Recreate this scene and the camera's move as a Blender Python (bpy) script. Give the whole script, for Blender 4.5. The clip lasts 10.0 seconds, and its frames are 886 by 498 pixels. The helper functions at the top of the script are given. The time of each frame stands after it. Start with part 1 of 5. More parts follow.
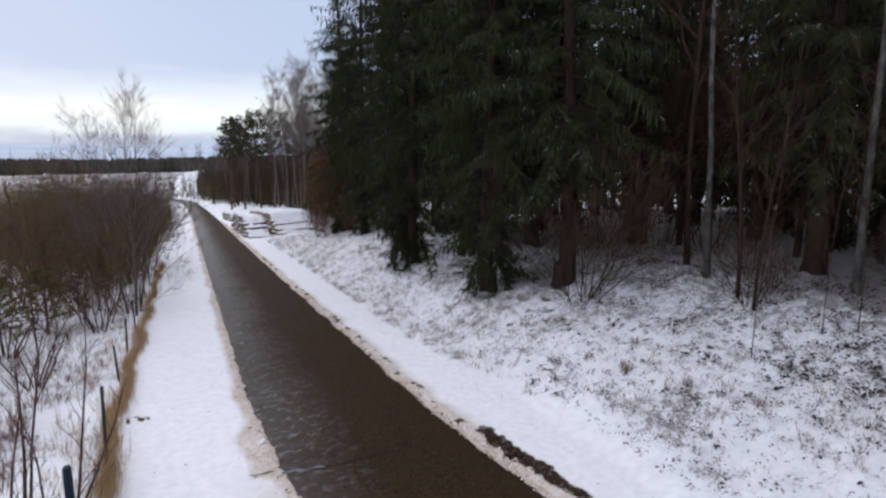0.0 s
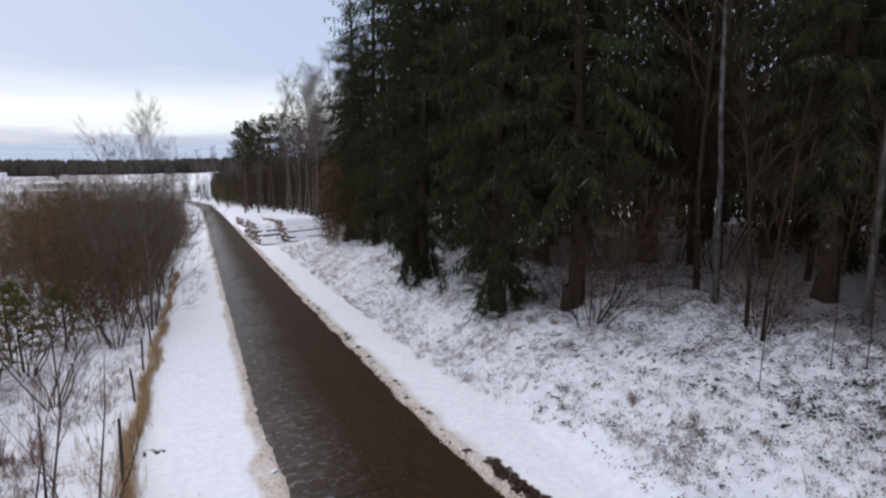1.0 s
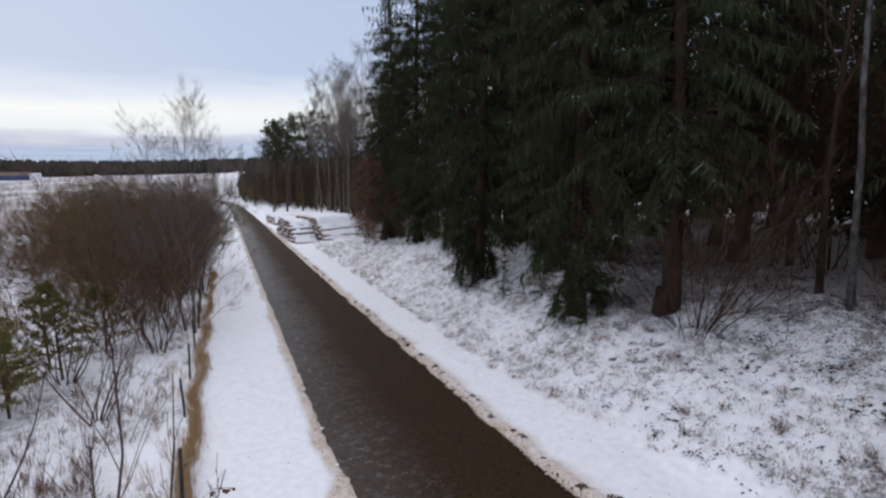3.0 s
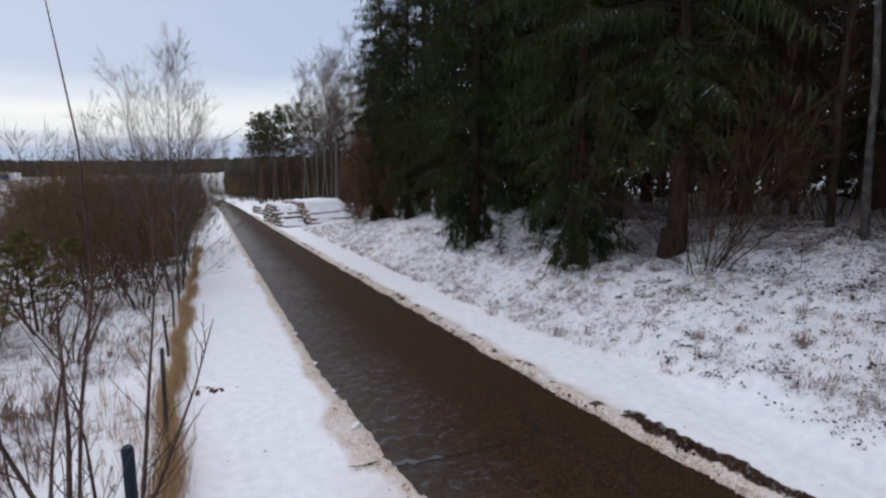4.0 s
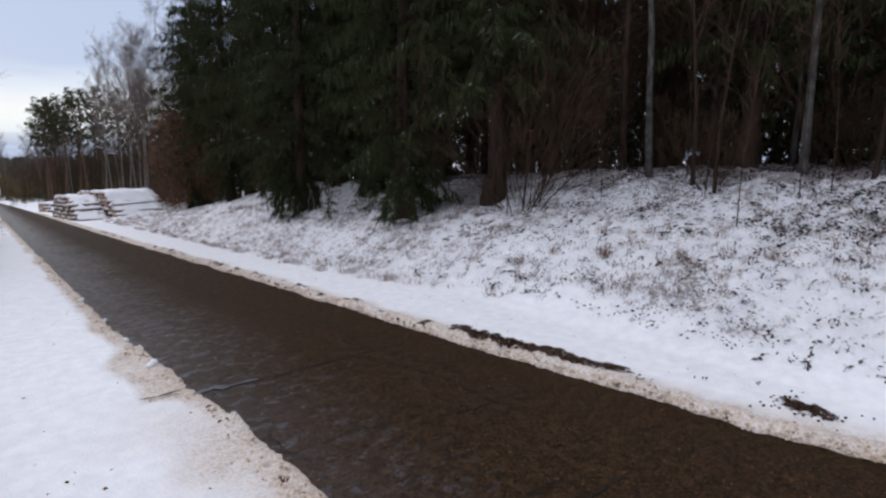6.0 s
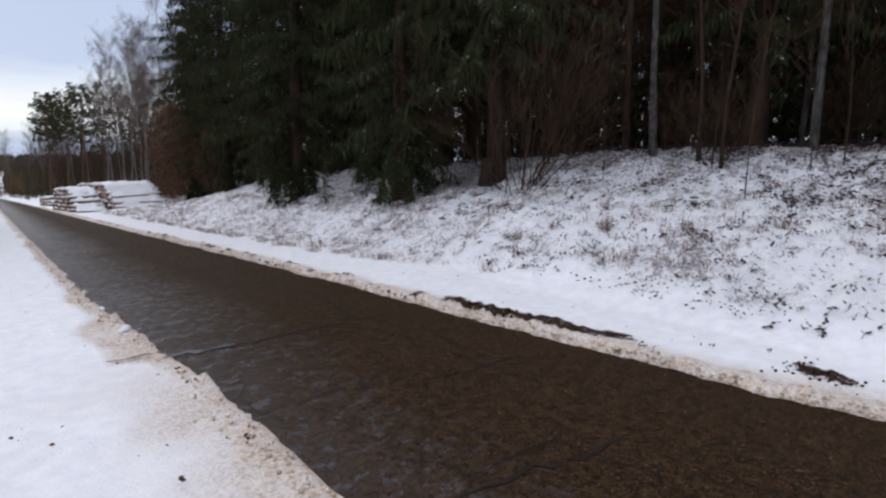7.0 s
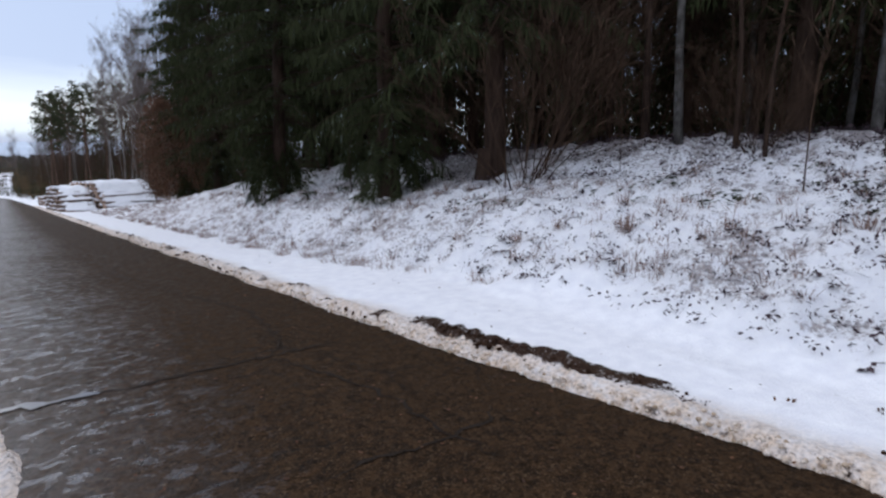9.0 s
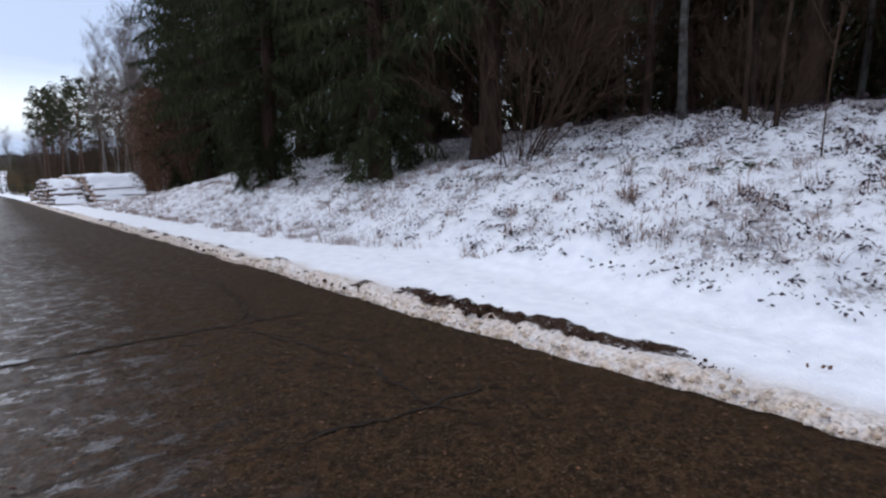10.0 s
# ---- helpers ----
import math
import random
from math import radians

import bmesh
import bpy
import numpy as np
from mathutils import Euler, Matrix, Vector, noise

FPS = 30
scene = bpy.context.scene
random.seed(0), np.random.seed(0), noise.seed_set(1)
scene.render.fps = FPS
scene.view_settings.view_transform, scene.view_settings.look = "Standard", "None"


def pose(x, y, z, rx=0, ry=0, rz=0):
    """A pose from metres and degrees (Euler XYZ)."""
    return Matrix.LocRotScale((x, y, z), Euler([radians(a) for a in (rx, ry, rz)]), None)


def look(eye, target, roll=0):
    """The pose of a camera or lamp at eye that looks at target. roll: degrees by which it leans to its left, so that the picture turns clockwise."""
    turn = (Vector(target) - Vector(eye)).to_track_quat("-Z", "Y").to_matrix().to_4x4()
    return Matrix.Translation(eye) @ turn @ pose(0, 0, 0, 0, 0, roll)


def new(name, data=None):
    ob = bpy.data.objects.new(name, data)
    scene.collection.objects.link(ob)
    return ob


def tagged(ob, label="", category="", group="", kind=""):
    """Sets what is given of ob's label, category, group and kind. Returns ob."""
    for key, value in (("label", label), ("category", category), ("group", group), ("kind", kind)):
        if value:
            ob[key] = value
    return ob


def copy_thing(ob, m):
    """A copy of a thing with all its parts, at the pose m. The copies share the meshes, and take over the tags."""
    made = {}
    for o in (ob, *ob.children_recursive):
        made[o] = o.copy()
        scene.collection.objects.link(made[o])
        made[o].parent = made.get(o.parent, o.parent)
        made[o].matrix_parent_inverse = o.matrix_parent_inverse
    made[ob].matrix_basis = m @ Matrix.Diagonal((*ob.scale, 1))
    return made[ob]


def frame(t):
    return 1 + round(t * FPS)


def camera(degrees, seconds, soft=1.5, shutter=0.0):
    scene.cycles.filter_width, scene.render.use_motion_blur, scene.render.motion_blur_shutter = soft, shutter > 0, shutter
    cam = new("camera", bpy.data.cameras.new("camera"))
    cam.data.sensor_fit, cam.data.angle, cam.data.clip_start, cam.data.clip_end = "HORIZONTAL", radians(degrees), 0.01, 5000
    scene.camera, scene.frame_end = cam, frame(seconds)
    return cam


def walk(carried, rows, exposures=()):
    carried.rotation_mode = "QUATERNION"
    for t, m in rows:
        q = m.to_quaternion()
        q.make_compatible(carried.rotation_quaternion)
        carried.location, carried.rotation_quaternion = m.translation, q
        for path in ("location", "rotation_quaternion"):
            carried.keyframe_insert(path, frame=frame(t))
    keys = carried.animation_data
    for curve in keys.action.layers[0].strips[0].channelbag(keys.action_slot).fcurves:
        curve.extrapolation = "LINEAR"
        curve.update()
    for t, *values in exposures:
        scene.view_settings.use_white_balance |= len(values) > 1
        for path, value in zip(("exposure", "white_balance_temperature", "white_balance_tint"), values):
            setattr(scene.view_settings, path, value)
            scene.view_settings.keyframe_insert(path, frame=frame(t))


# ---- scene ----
# World axes: x across the track to its right, y along the track ahead, z up.
cam = camera(77.8, 10.0, soft=2.4)
METRES, EYE, TILT, LEAN, TURN = 8.4, 4.58, -9.7, 0.0, -25.0
ROWS = [
    (0.0, 0.0, 0.0, 0.0, -0.0, 0.0, -0.0),
    (0.5, 0.0027, -0.0101, 0.0457, 0.43, 0.07, -0.18),
    (1.0, 0.0053, -0.0164, 0.065, 1.2, 0.08, -0.29),
    (1.5, -0.0117, 0.0024, 0.0849, 1.86, 0.12, -0.41),
    (2.0, -0.0509, 0.0473, 0.1078, 2.5, 0.1, -0.48),
    (3.5, -0.1789, 0.203, -0.0229, 3.6, 0.01, -0.37),
    (4.0, -0.1821, 0.2223, -0.1032, 2.15, 0.17, -0.13),
    (4.1, -0.182, 0.2225, -0.1045, 1.3, 0.15, -0.02),
    (4.2, -0.181, 0.2228, -0.1053, -0.4, 0.1, 0.2),
    (4.3, -0.1795, 0.223, -0.106, -4.0, 0.05, 0.73),
    (4.4, -0.178, 0.2231, -0.1065, -9.2, 0.0, 1.5),
    (4.5, -0.1769, 0.2231, -0.1067, -13.78, -0.03, 2.16),
    (4.6, -0.1762, 0.223, -0.107, -15.8, -0.03, 2.45),
    (4.75, -0.175, 0.222, -0.1075, -15.9, -0.03, 2.58),
    (5.0, -0.1729, 0.2213, -0.1079, -15.46, -0.03, 2.56),
    (5.5, -0.1646, 0.2424, -0.1695, -14.89, 0.04, 2.52),
    (7.0, -0.1312, 0.3037, -0.2854, -14.34, 0.04, 2.2),
    (7.5, -0.1141, 0.3255, -0.2827, -14.11, 0.1, 2.12),
    (8.0, -0.0937, 0.3606, -0.2783, -13.9, 0.15, 2.1),
    (8.5, -0.0681, 0.4141, -0.2719, -13.65, 0.13, 2.06),
    (9.0, -0.0406, 0.4815, -0.2815, -13.42, 0.2, 2.02),
    (9.5, -0.0225, 0.5309, -0.3036, -13.45, 0.13, 1.92),
    (10.0, -0.018, 0.5354, -0.3186, -13.67, 0.12, 2.01),
]
walk(cam, [(t, pose(0, 0, EYE, TILT, LEAN, TURN) @ pose(METRES * x, METRES * y, METRES * z, 90 + pitch, roll, yaw)) for t, x, y, z, yaw, pitch, roll in ROWS],
     ((0.0, 0.06, 6480, 12), (2.0, 0.0, 6480, 12), (4.0, -0.10, 6500, 12), (5.5, -0.03, 6540, 12), (7.0, 0.04, 6540, 12), (8.0, 0.08, 6460, 12), (9.0, 0.12, 6180, 11), (10.0, 0.16, 6100, 11)))


# ---- world and light: a bright overcast winter day ----
def build_world():
    w = bpy.data.worlds.new("overcast")
    scene.world = w
    w.use_nodes = True
    nt = w.node_tree
    nt.nodes.clear()
    N, L = nt.nodes.new, nt.links.new
    out = N("ShaderNodeOutputWorld")
    co = N("ShaderNodeTexCoord")
    sep = N("ShaderNodeSeparateXYZ")
    L(co.outputs["Generated"], sep.inputs[0])
    mp = N("ShaderNodeMapping")
    mp.inputs["Scale"].default_value = (1.6, 1.6, 11.0)
    L(co.outputs["Generated"], mp.inputs[0])
    nz = N("ShaderNodeTexNoise")
    nz.inputs["Scale"].default_value = 2.2
    nz.inputs["Detail"].default_value = 6
    L(mp.outputs[0], nz.inputs[0])
    m = N("ShaderNodeMath")
    m.operation = "MULTIPLY_ADD"
    m.inputs[1].default_value = 0.07
    L(nz.outputs[0], m.inputs[0])
    m2 = N("ShaderNodeMath")
    m2.operation = "SUBTRACT"
    m2.inputs[1].default_value = 0.035
    L(sep.outputs[2], m.inputs[2])
    L(m.outputs[0], m2.inputs[0])
    cr = N("ShaderNodeValToRGB")
    e = cr.color_ramp.elements
    e[0].position, e[0].color = 0.0, (0.42, 0.52, 0.72, 1)
    e[1].position, e[1].color = 1.0, (1.32, 1.38, 1.54, 1)
    for p, c in ((0.026, (0.50, 0.60, 0.80, 1)), (0.040, (0.86, 0.97, 1.05, 1)), (0.075, (1.0, 1.05, 1.07, 1)), (0.102, (0.80, 0.90, 1.03, 1)),
                 (0.135, (0.58, 0.69, 0.91, 1)), (0.27, (0.56, 0.67, 0.89, 1)), (0.45, (0.92, 0.98, 1.12, 1))):
        k = e.new(p)
        k.color = c
    L(m2.outputs[0], cr.inputs[0])
    bg = N("ShaderNodeBackground")
    bg.inputs["Strength"].default_value = SKY
    L(cr.outputs[0], bg.inputs[0])
    sky = N("ShaderNodeTexSky")
    sky.sky_type = "NISHITA"
    sky.sun_disc = False
    sky.sun_elevation, sky.sun_rotation = radians(24), radians(-15)
    b2 = N("ShaderNodeBackground")
    b2.inputs["Strength"].default_value = 0.005
    L(sky.outputs[0], b2.inputs[0])
    add = N("ShaderNodeAddShader")
    L(bg.outputs[0], add.inputs[0])
    L(b2.outputs[0], add.inputs[1])
    L(add.outputs[0], out.inputs[0])


SKY = 0.86
build_world()
sun = new("sun", bpy.data.lights.new("sun", "SUN"))
sun.data.energy, sun.data.angle, sun.data.color = 0.6, radians(30), (1.0, 0.96, 0.9)
sun.matrix_world = look((-15, 50, 24), (0, 0, 0))


# ---- materials ----
class Mat:
    """A small builder of node materials."""

    def __init__(self, name, rough=0.8, spec=0.3):
        self.m = bpy.data.materials.new(name)
        self.m.use_nodes = True
        self.nt = self.m.node_tree
        self.b = self.nt.nodes["Principled BSDF"]
        self.b.inputs["Roughness"].default_value = rough
        self.b.inputs["Specular IOR Level"].default_value = spec
        self.co = self.nt.nodes.new("ShaderNodeTexCoord").outputs["Object"]

    def link(self, a, b):
        self.nt.links.new(a, b)

    def node(self, kind, **kw):
        n = self.nt.nodes.new(kind)
        for k, v in kw.items():
            n.inputs[k.replace("_", " ")].default_value = v
        return n

    def noise(self, scale, detail=4, rough=0.55, stretch=None, dist=0.0):
        n = self.node("ShaderNodeTexNoise", Scale=scale, Detail=detail, Roughness=rough, Distortion=dist)
        src = self.co
        if stretch:
            mp = self.nt.nodes.new("ShaderNodeMapping")
            mp.inputs["Scale"].default_value = stretch
            self.link(src, mp.inputs[0])
            src = mp.outputs[0]
        self.link(src, n.inputs["Vector"])
        return n.outputs["Fac"]

    def ramp(self, fac, *stops):
        r = self.nt.nodes.new("ShaderNodeValToRGB")
        el = r.color_ramp.elements
        while len(el) < len(stops):
            el.new(0.5)
        for e, (p, c) in zip(el, stops):
            e.position = p
            e.color = (c, c, c, 1) if isinstance(c, (int, float)) else (*c, 1)
        self.link(fac, r.inputs[0])
        return r.outputs[0]

    def math(self, op, a, b=0.5):
        n = self.nt.nodes.new("ShaderNodeMath")
        n.operation = op
        for k, v in enumerate((a, b)):
            if isinstance(v, (int, float)):
                n.inputs[k].default_value = v
            else:
                self.link(v, n.inputs[k])
        return n.outputs[0]

    def mix(self, fac, a, b, kind="MIX"):
        n = self.nt.nodes.new("ShaderNodeMix")
        n.data_type, n.blend_type = "RGBA", kind
        for k, v in ((0, fac), (6, a), (7, b)):
            if isinstance(v, (int, float)):
                n.inputs[k].default_value = v
            elif isinstance(v, tuple):
                n.inputs[k].default_value = (*v, 1)
            else:
                self.link(v, n.inputs[k])
        return n.outputs[2]

    def attr(self, name):
        n = self.nt.nodes.new("ShaderNodeAttribute")
        n.attribute_name = name
        return n.outputs["Fac"]

    def random(self):
        return self.nt.nodes.new("ShaderNodeObjectInfo").outputs["Random"]

    def island(self):
        return self.nt.nodes.new("ShaderNodeNewGeometry").outputs["Random Per Island"]

    def up(self):
        g = self.nt.nodes.new("ShaderNodeNewGeometry")
        s = self.nt.nodes.new("ShaderNodeSeparateXYZ")
        self.link(g.outputs["Normal"], s.inputs[0])
        return s.outputs[2]

    def bump(self, height, strength=0.4, dist=0.02):
        n = self.node("ShaderNodeBump", Strength=strength, Distance=dist)
        self.link(height, n.inputs["Height"])
        self.link(n.outputs[0], self.b.inputs["Normal"])

    def color(self, c):
        if isinstance(c, tuple):
            self.b.inputs["Base Color"].default_value = (*c, 1)
        else:
            self.link(c, self.b.inputs["Base Color"])
        return self.m

    def rough(self, r):
        self.link(r, self.b.inputs["Roughness"])


def mat_ground():
    k = Mat("snowy_ground", 0.8, 0.12)
    fine, mid, big = k.noise(38, 6), k.noise(7, 5), k.noise(0.9, 3)
    snow = k.mix(k.ramp(mid, (0.35, 0.0), (0.7, 1.0)), (0.82, 0.82, 0.86), (0.92, 0.92, 0.94))
    # thin snow over dead grass and leaves; under the trees also painted shade
    litter = k.mix(k.ramp(fine, (0.4, 0.0), (0.62, 1.0)), (0.085, 0.06, 0.06), (0.33, 0.25, 0.22))
    spots = k.math("ADD", k.math("MULTIPLY", k.noise(4.5, 5, 0.65), 0.5), k.math("MULTIPLY", k.noise(21, 6, 0.72, dist=0.6), 0.5))
    g = k.attr("grass")
    lim = k.math("SUBTRACT", 0.70, k.math("MULTIPLY", g, 0.34))
    open_ = k.math("MINIMUM", k.math("MULTIPLY", k.math("SUBTRACT", spots, lim), 10.0), 0.72)
    n = k.nt.nodes.new("ShaderNodeClamp")
    k.link(open_, n.inputs[0])
    c = k.mix(n.outputs[0], snow, litter)
    # tan grit sprayed from the track
    d = k.attr("dirt")
    crust = k.math("MULTIPLY", d, k.ramp(k.noise(14, 6, 0.65), (0.30, 0.45), (0.62, 1.0)))
    c = k.mix(crust, c, k.mix(k.ramp(fine, (0.42, 0.0), (0.68, 1.0)), (0.64, 0.50, 0.38), (0.21, 0.13, 0.075)))
    # bare earth
    e = k.attr("mud")
    em = k.math("MULTIPLY", k.math("SUBTRACT", k.math("ADD", k.math("MULTIPLY", e, 0.9), k.math("MULTIPLY", k.noise(16, 8, 0.8), 2.2)), 1.62), 4.5)
    n2 = k.nt.nodes.new("ShaderNodeClamp")
    k.link(em, n2.inputs[0])
    c = k.mix(n2.outputs[0], c, k.mix(k.ramp(k.noise(60, 4), (0.4, 0.0), (0.65, 1.0)), (0.020, 0.010, 0.006), (0.058, 0.031, 0.019)))
    lumps = k.math("MULTIPLY", k.math("ADD", k.noise(11, 5, 0.6), k.math("MULTIPLY", spots, 0.8)), k.math("ADD", k.math("MULTIPLY", g, 2.4), 0.12))
    k.bump(k.math("ADD", k.math("MULTIPLY", fine, 0.25), lumps), 0.8, 0.05)
    return k.color(c)


def mat_road():
    k = Mat("wet_asphalt", 0.8, 0.11)
    grit, mid, big = k.noise(70, 4, 0.7), k.noise(11, 7, 0.7), k.noise(0.7, 4)
    c = k.mix(k.ramp(mid, (0.36, 0.0), (0.64, 1.0)), (0.011, 0.0058, 0.0027), (0.050, 0.0275, 0.0135))
    sx = k.nt.nodes.new("ShaderNodeSeparateXYZ")
    k.link(k.co, sx.inputs[0])
    side = k.ramp(k.math("MULTIPLY", k.math("ADD", sx.outputs[0], k.math("MULTIPLY", big, 0.8)), 0.25), (0.38, 1.0), (0.66, 0.0))
    # paler, icy strip
    near = k.ramp(k.math("MULTIPLY", sx.outputs[1], 0.05), (0.42, 1.0), (0.62, 0.3))
    pale = k.math("MULTIPLY", side, k.ramp(k.noise(6, 7, 0.7), (0.34, 0.25), (0.62, 0.75)))
    c = k.mix(k.math("MULTIPLY", pale, k.math("ADD", k.math("MULTIPLY", near, 0.55), 0.35)), c, (0.078, 0.061, 0.057))
    c = k.mix(k.ramp(grit, (0.48, 0.0), (0.64, 0.5)), c, (0.095, 0.058, 0.032))
    ice = k.noise(5.0, 9, 0.74, (1.0, 1.5, 1.0), 0.3)
    rim = k.ramp(k.math("MULTIPLY", k.math("ADD", sx.outputs[0], k.math("MULTIPLY", big, 0.5)), 0.25), (0.40, 1.0), (0.66, 0.0))
    im = k.math("MULTIPLY", k.math("MULTIPLY", rim, near), k.ramp(ice, (0.54, 0.0), (0.57, 1.0)))
    im = k.math("MULTIPLY", im, k.ramp(k.noise(30, 6, 0.7), (0.32, 0.2), (0.58, 1.0)))
    c = k.mix(im, c, (0.085, 0.083, 0.098))
    dark = k.noise(30, 5, 0.7, dist=0.4)
    c = k.mix(k.ramp(dark, (0.50, 0.0), (0.60, 0.75)), c, (0.008, 0.005, 0.003))
    c = k.mix(k.ramp(k.noise(42, 4, 0.7), (0.58, 0.0), (0.66, 0.6)), c, (0.13, 0.085, 0.05))
    c = k.mix(k.ramp(k.noise(16, 6, 0.75), (0.54, 0.0), (0.64, 0.6)), c, (0.007, 0.004, 0.0025))
    # fine cracks
    v = k.node("ShaderNodeTexVoronoi", Scale=0.8)
    v.feature = "DISTANCE_TO_EDGE"
    mp = k.nt.nodes.new("ShaderNodeMixRGB")
    mp.inputs[0].default_value = 0.25
    nn = k.node("ShaderNodeTexNoise", Scale=3.0, Detail=5)
    k.link(k.co, nn.inputs[0])
    k.link(k.co, mp.inputs[1])
    k.link(nn.outputs["Color"], mp.inputs[2])
    k.link(mp.outputs[0], v.inputs["Vector"])
    cr = k.ramp(v.outputs["Distance"], (0.0, 1.0), (0.012, 0.0))
    cr = k.math("MULTIPLY", cr, k.ramp(big, (0.45, 0.0), (0.6, 1.0)))
    c = k.mix(k.math("MULTIPLY", cr, 0.8), c, (0.012, 0.009, 0.007))
    k.bump(k.math("SUBTRACT", k.math("ADD", grit, mid), cr), 0.45, 0.008)
    dry = k.ramp(k.math("ADD", mid, k.math("MULTIPLY", side, -0.15)), (0.3, 0.45), (0.6, 0.95))
    k.rough(k.math("MAXIMUM", k.math("SUBTRACT", dry, k.math("ADD", k.math("MULTIPLY", im, 0.6), k.math("MULTIPLY", side, 0.15))), 0.16))
    k.link(k.math("ADD", k.math("MULTIPLY", im, 0.45), k.math("ADD", k.math("MULTIPLY", k.math("MULTIPLY", side, near), 0.06), 0.07)), k.b.inputs["Specular IOR Level"])
    return k.color(c)


def mat_bark(name, a, b, scale=9, stretch=(1, 1, 0.18), snow=0.0):
    k = Mat(name, 0.9, 0.15)
    n = k.noise(scale, 6, 0.65, stretch)
    c = k.mix(k.ramp(n, (0.35, 0.0), (0.65, 1.0)), a, b)
    if snow:
        c = k.mix(k.math("MULTIPLY", k.ramp(k.up(), (0.35, 0.0), (0.7, 1.0)), k.ramp(k.noise(5, 4), (0.5 - 0.1 * snow, 0.0), (0.6, 1.0))), c, (0.8, 0.8, 0.84))
    k.bump(n, 0.5, 0.02)
    return k.color(c)


def mat_birch():
    k = Mat("birch_bark", 0.7, 0.25)
    n = k.noise(5, 5, 0.6, (0.6, 0.6, 3.0))
    c = k.mix(k.ramp(n, (0.55, 0.0), (0.62, 1.0)), (0.16, 0.145, 0.13), (0.04, 0.034, 0.03))
    return k.color(c)


def mat_needles(name, a, b, snow=0.565):
    k = Mat(name, 0.9, 0.12)
    c = k.mix(k.island(), a, b)
    c = k.mix(k.math("MULTIPLY", k.random(), 0.35), c, (0.03, 0.03, 0.012))
    sn = k.math("MULTIPLY", k.ramp(k.noise(2.2, 6, 0.75), (snow, 0.0), (snow + 0.08, 1.0)), k.ramp(k.up(), (0.3, 0.0), (0.75, 0.8)))
    return k.color(k.mix(sn, c, (0.5, 0.56, 0.58)))


def mat_leaf(name, a, b, rough=0.7):
    k = Mat(name, rough, 0.25)
    c = k.mix(k.island(), a, b)
    return k.color(k.mix(k.ramp(k.noise(60, 3), (0.4, 0.0), (0.7, 0.5)), c, tuple(x * 0.5 for x in a)))


def mat_snow(name="fresh_snow"):
    k = Mat(name, 0.7, 0.25)
    n = k.noise(12, 6)
    k.bump(n, 0.4, 0.02)
    return k.color(k.mix(k.ramp(n, (0.35, 0.0), (0.65, 1.0)), (0.76, 0.77, 0.81), (0.88, 0.88, 0.9)))


def mat_snowy_log():
    k = Mat("snowy_log", 0.8, 0.2)
    n = k.noise(6, 5)
    c = k.mix(k.ramp(n, (0.35, 0.0), (0.65, 1.0)), (0.10, 0.07, 0.05), (0.22, 0.16, 0.12))
    sn = k.math("MULTIPLY", k.ramp(k.up(), (0.1, 0.0), (0.4, 1.0)), k.ramp(k.noise(2.2, 4), (0.26, 0.0), (0.38, 1.0)))
    return k.color(k.mix(sn, c, (0.8, 0.8, 0.84)))


def mat_log_end():
    k = Mat("cut_wood", 0.85, 0.15)
    c = k.mix(k.random(), (0.28, 0.18, 0.13), (0.54, 0.40, 0.31))
    n = k.noise(14, 5)
    return k.color(k.mix(k.ramp(n, (0.45, 0.0), (0.7, 0.6)), c, (0.2, 0.12, 0.07)))


def mat_far(name, a, b, scale):
    k = Mat(name, 0.95, 0.05)
    return k.color(k.mix(k.ramp(k.noise(scale, 5), (0.35, 0.0), (0.65, 1.0)), a, b))


M_GROUND, M_ROAD = mat_ground(), mat_road()
M_SPRUCE_BARK = mat_bark("spruce_bark", (0.019, 0.011, 0.0075), (0.055, 0.034, 0.024))
def mat_grey_bark():
    k = Mat("grey_bark", 0.9, 0.15)
    n = k.noise(6, 6, 0.65, (1, 1, 0.5))
    c = k.mix(k.ramp(n, (0.35, 0.0), (0.65, 1.0)), (0.032, 0.029, 0.026), (0.13, 0.12, 0.11))
    c = k.mix(k.ramp(k.noise(1.6, 6, 0.7, (1, 1, 0.35)), (0.50, 0.0), (0.62, 0.7)), c, (0.21, 0.215, 0.23))
    k.bump(n, 0.5, 0.02)
    return k.color(c)


M_GREY_BARK = mat_grey_bark()
M_TWIG = mat_bark("brown_twigs", (0.072, 0.048, 0.025), (0.152, 0.104, 0.055), 4, (1, 1, 1))
M_RED_TWIG = mat_bark("reddish_twigs", (0.074, 0.043, 0.027), (0.155, 0.090, 0.056), 4, (1, 1, 1))
M_STEM = mat_bark("dark_red_stems", (0.045, 0.027, 0.025), (0.11, 0.066, 0.058), 4, (1, 1, 1))
M_DARK_TWIG = mat_bark("dark_brown_twigs", (0.033, 0.020, 0.0125), (0.074, 0.043, 0.027), 4, (1, 1, 1))
M_HAZE_TWIG = mat_bark("birch_twigs", (0.085, 0.066, 0.058), (0.17, 0.14, 0.125), 4, (1, 1, 1))
M_GREY_TWIG = mat_bark("grey_twigs", (0.045, 0.034, 0.027), (0.10, 0.078, 0.062), 4, (1, 1, 1))
M_BIRCH = mat_birch()
M_PINE_BARK = mat_bark("pine_bark", (0.05, 0.031, 0.023), (0.13, 0.08, 0.055))
M_NEEDLES = mat_needles("spruce_needles", (0.023, 0.028, 0.012), (0.052, 0.061, 0.025))
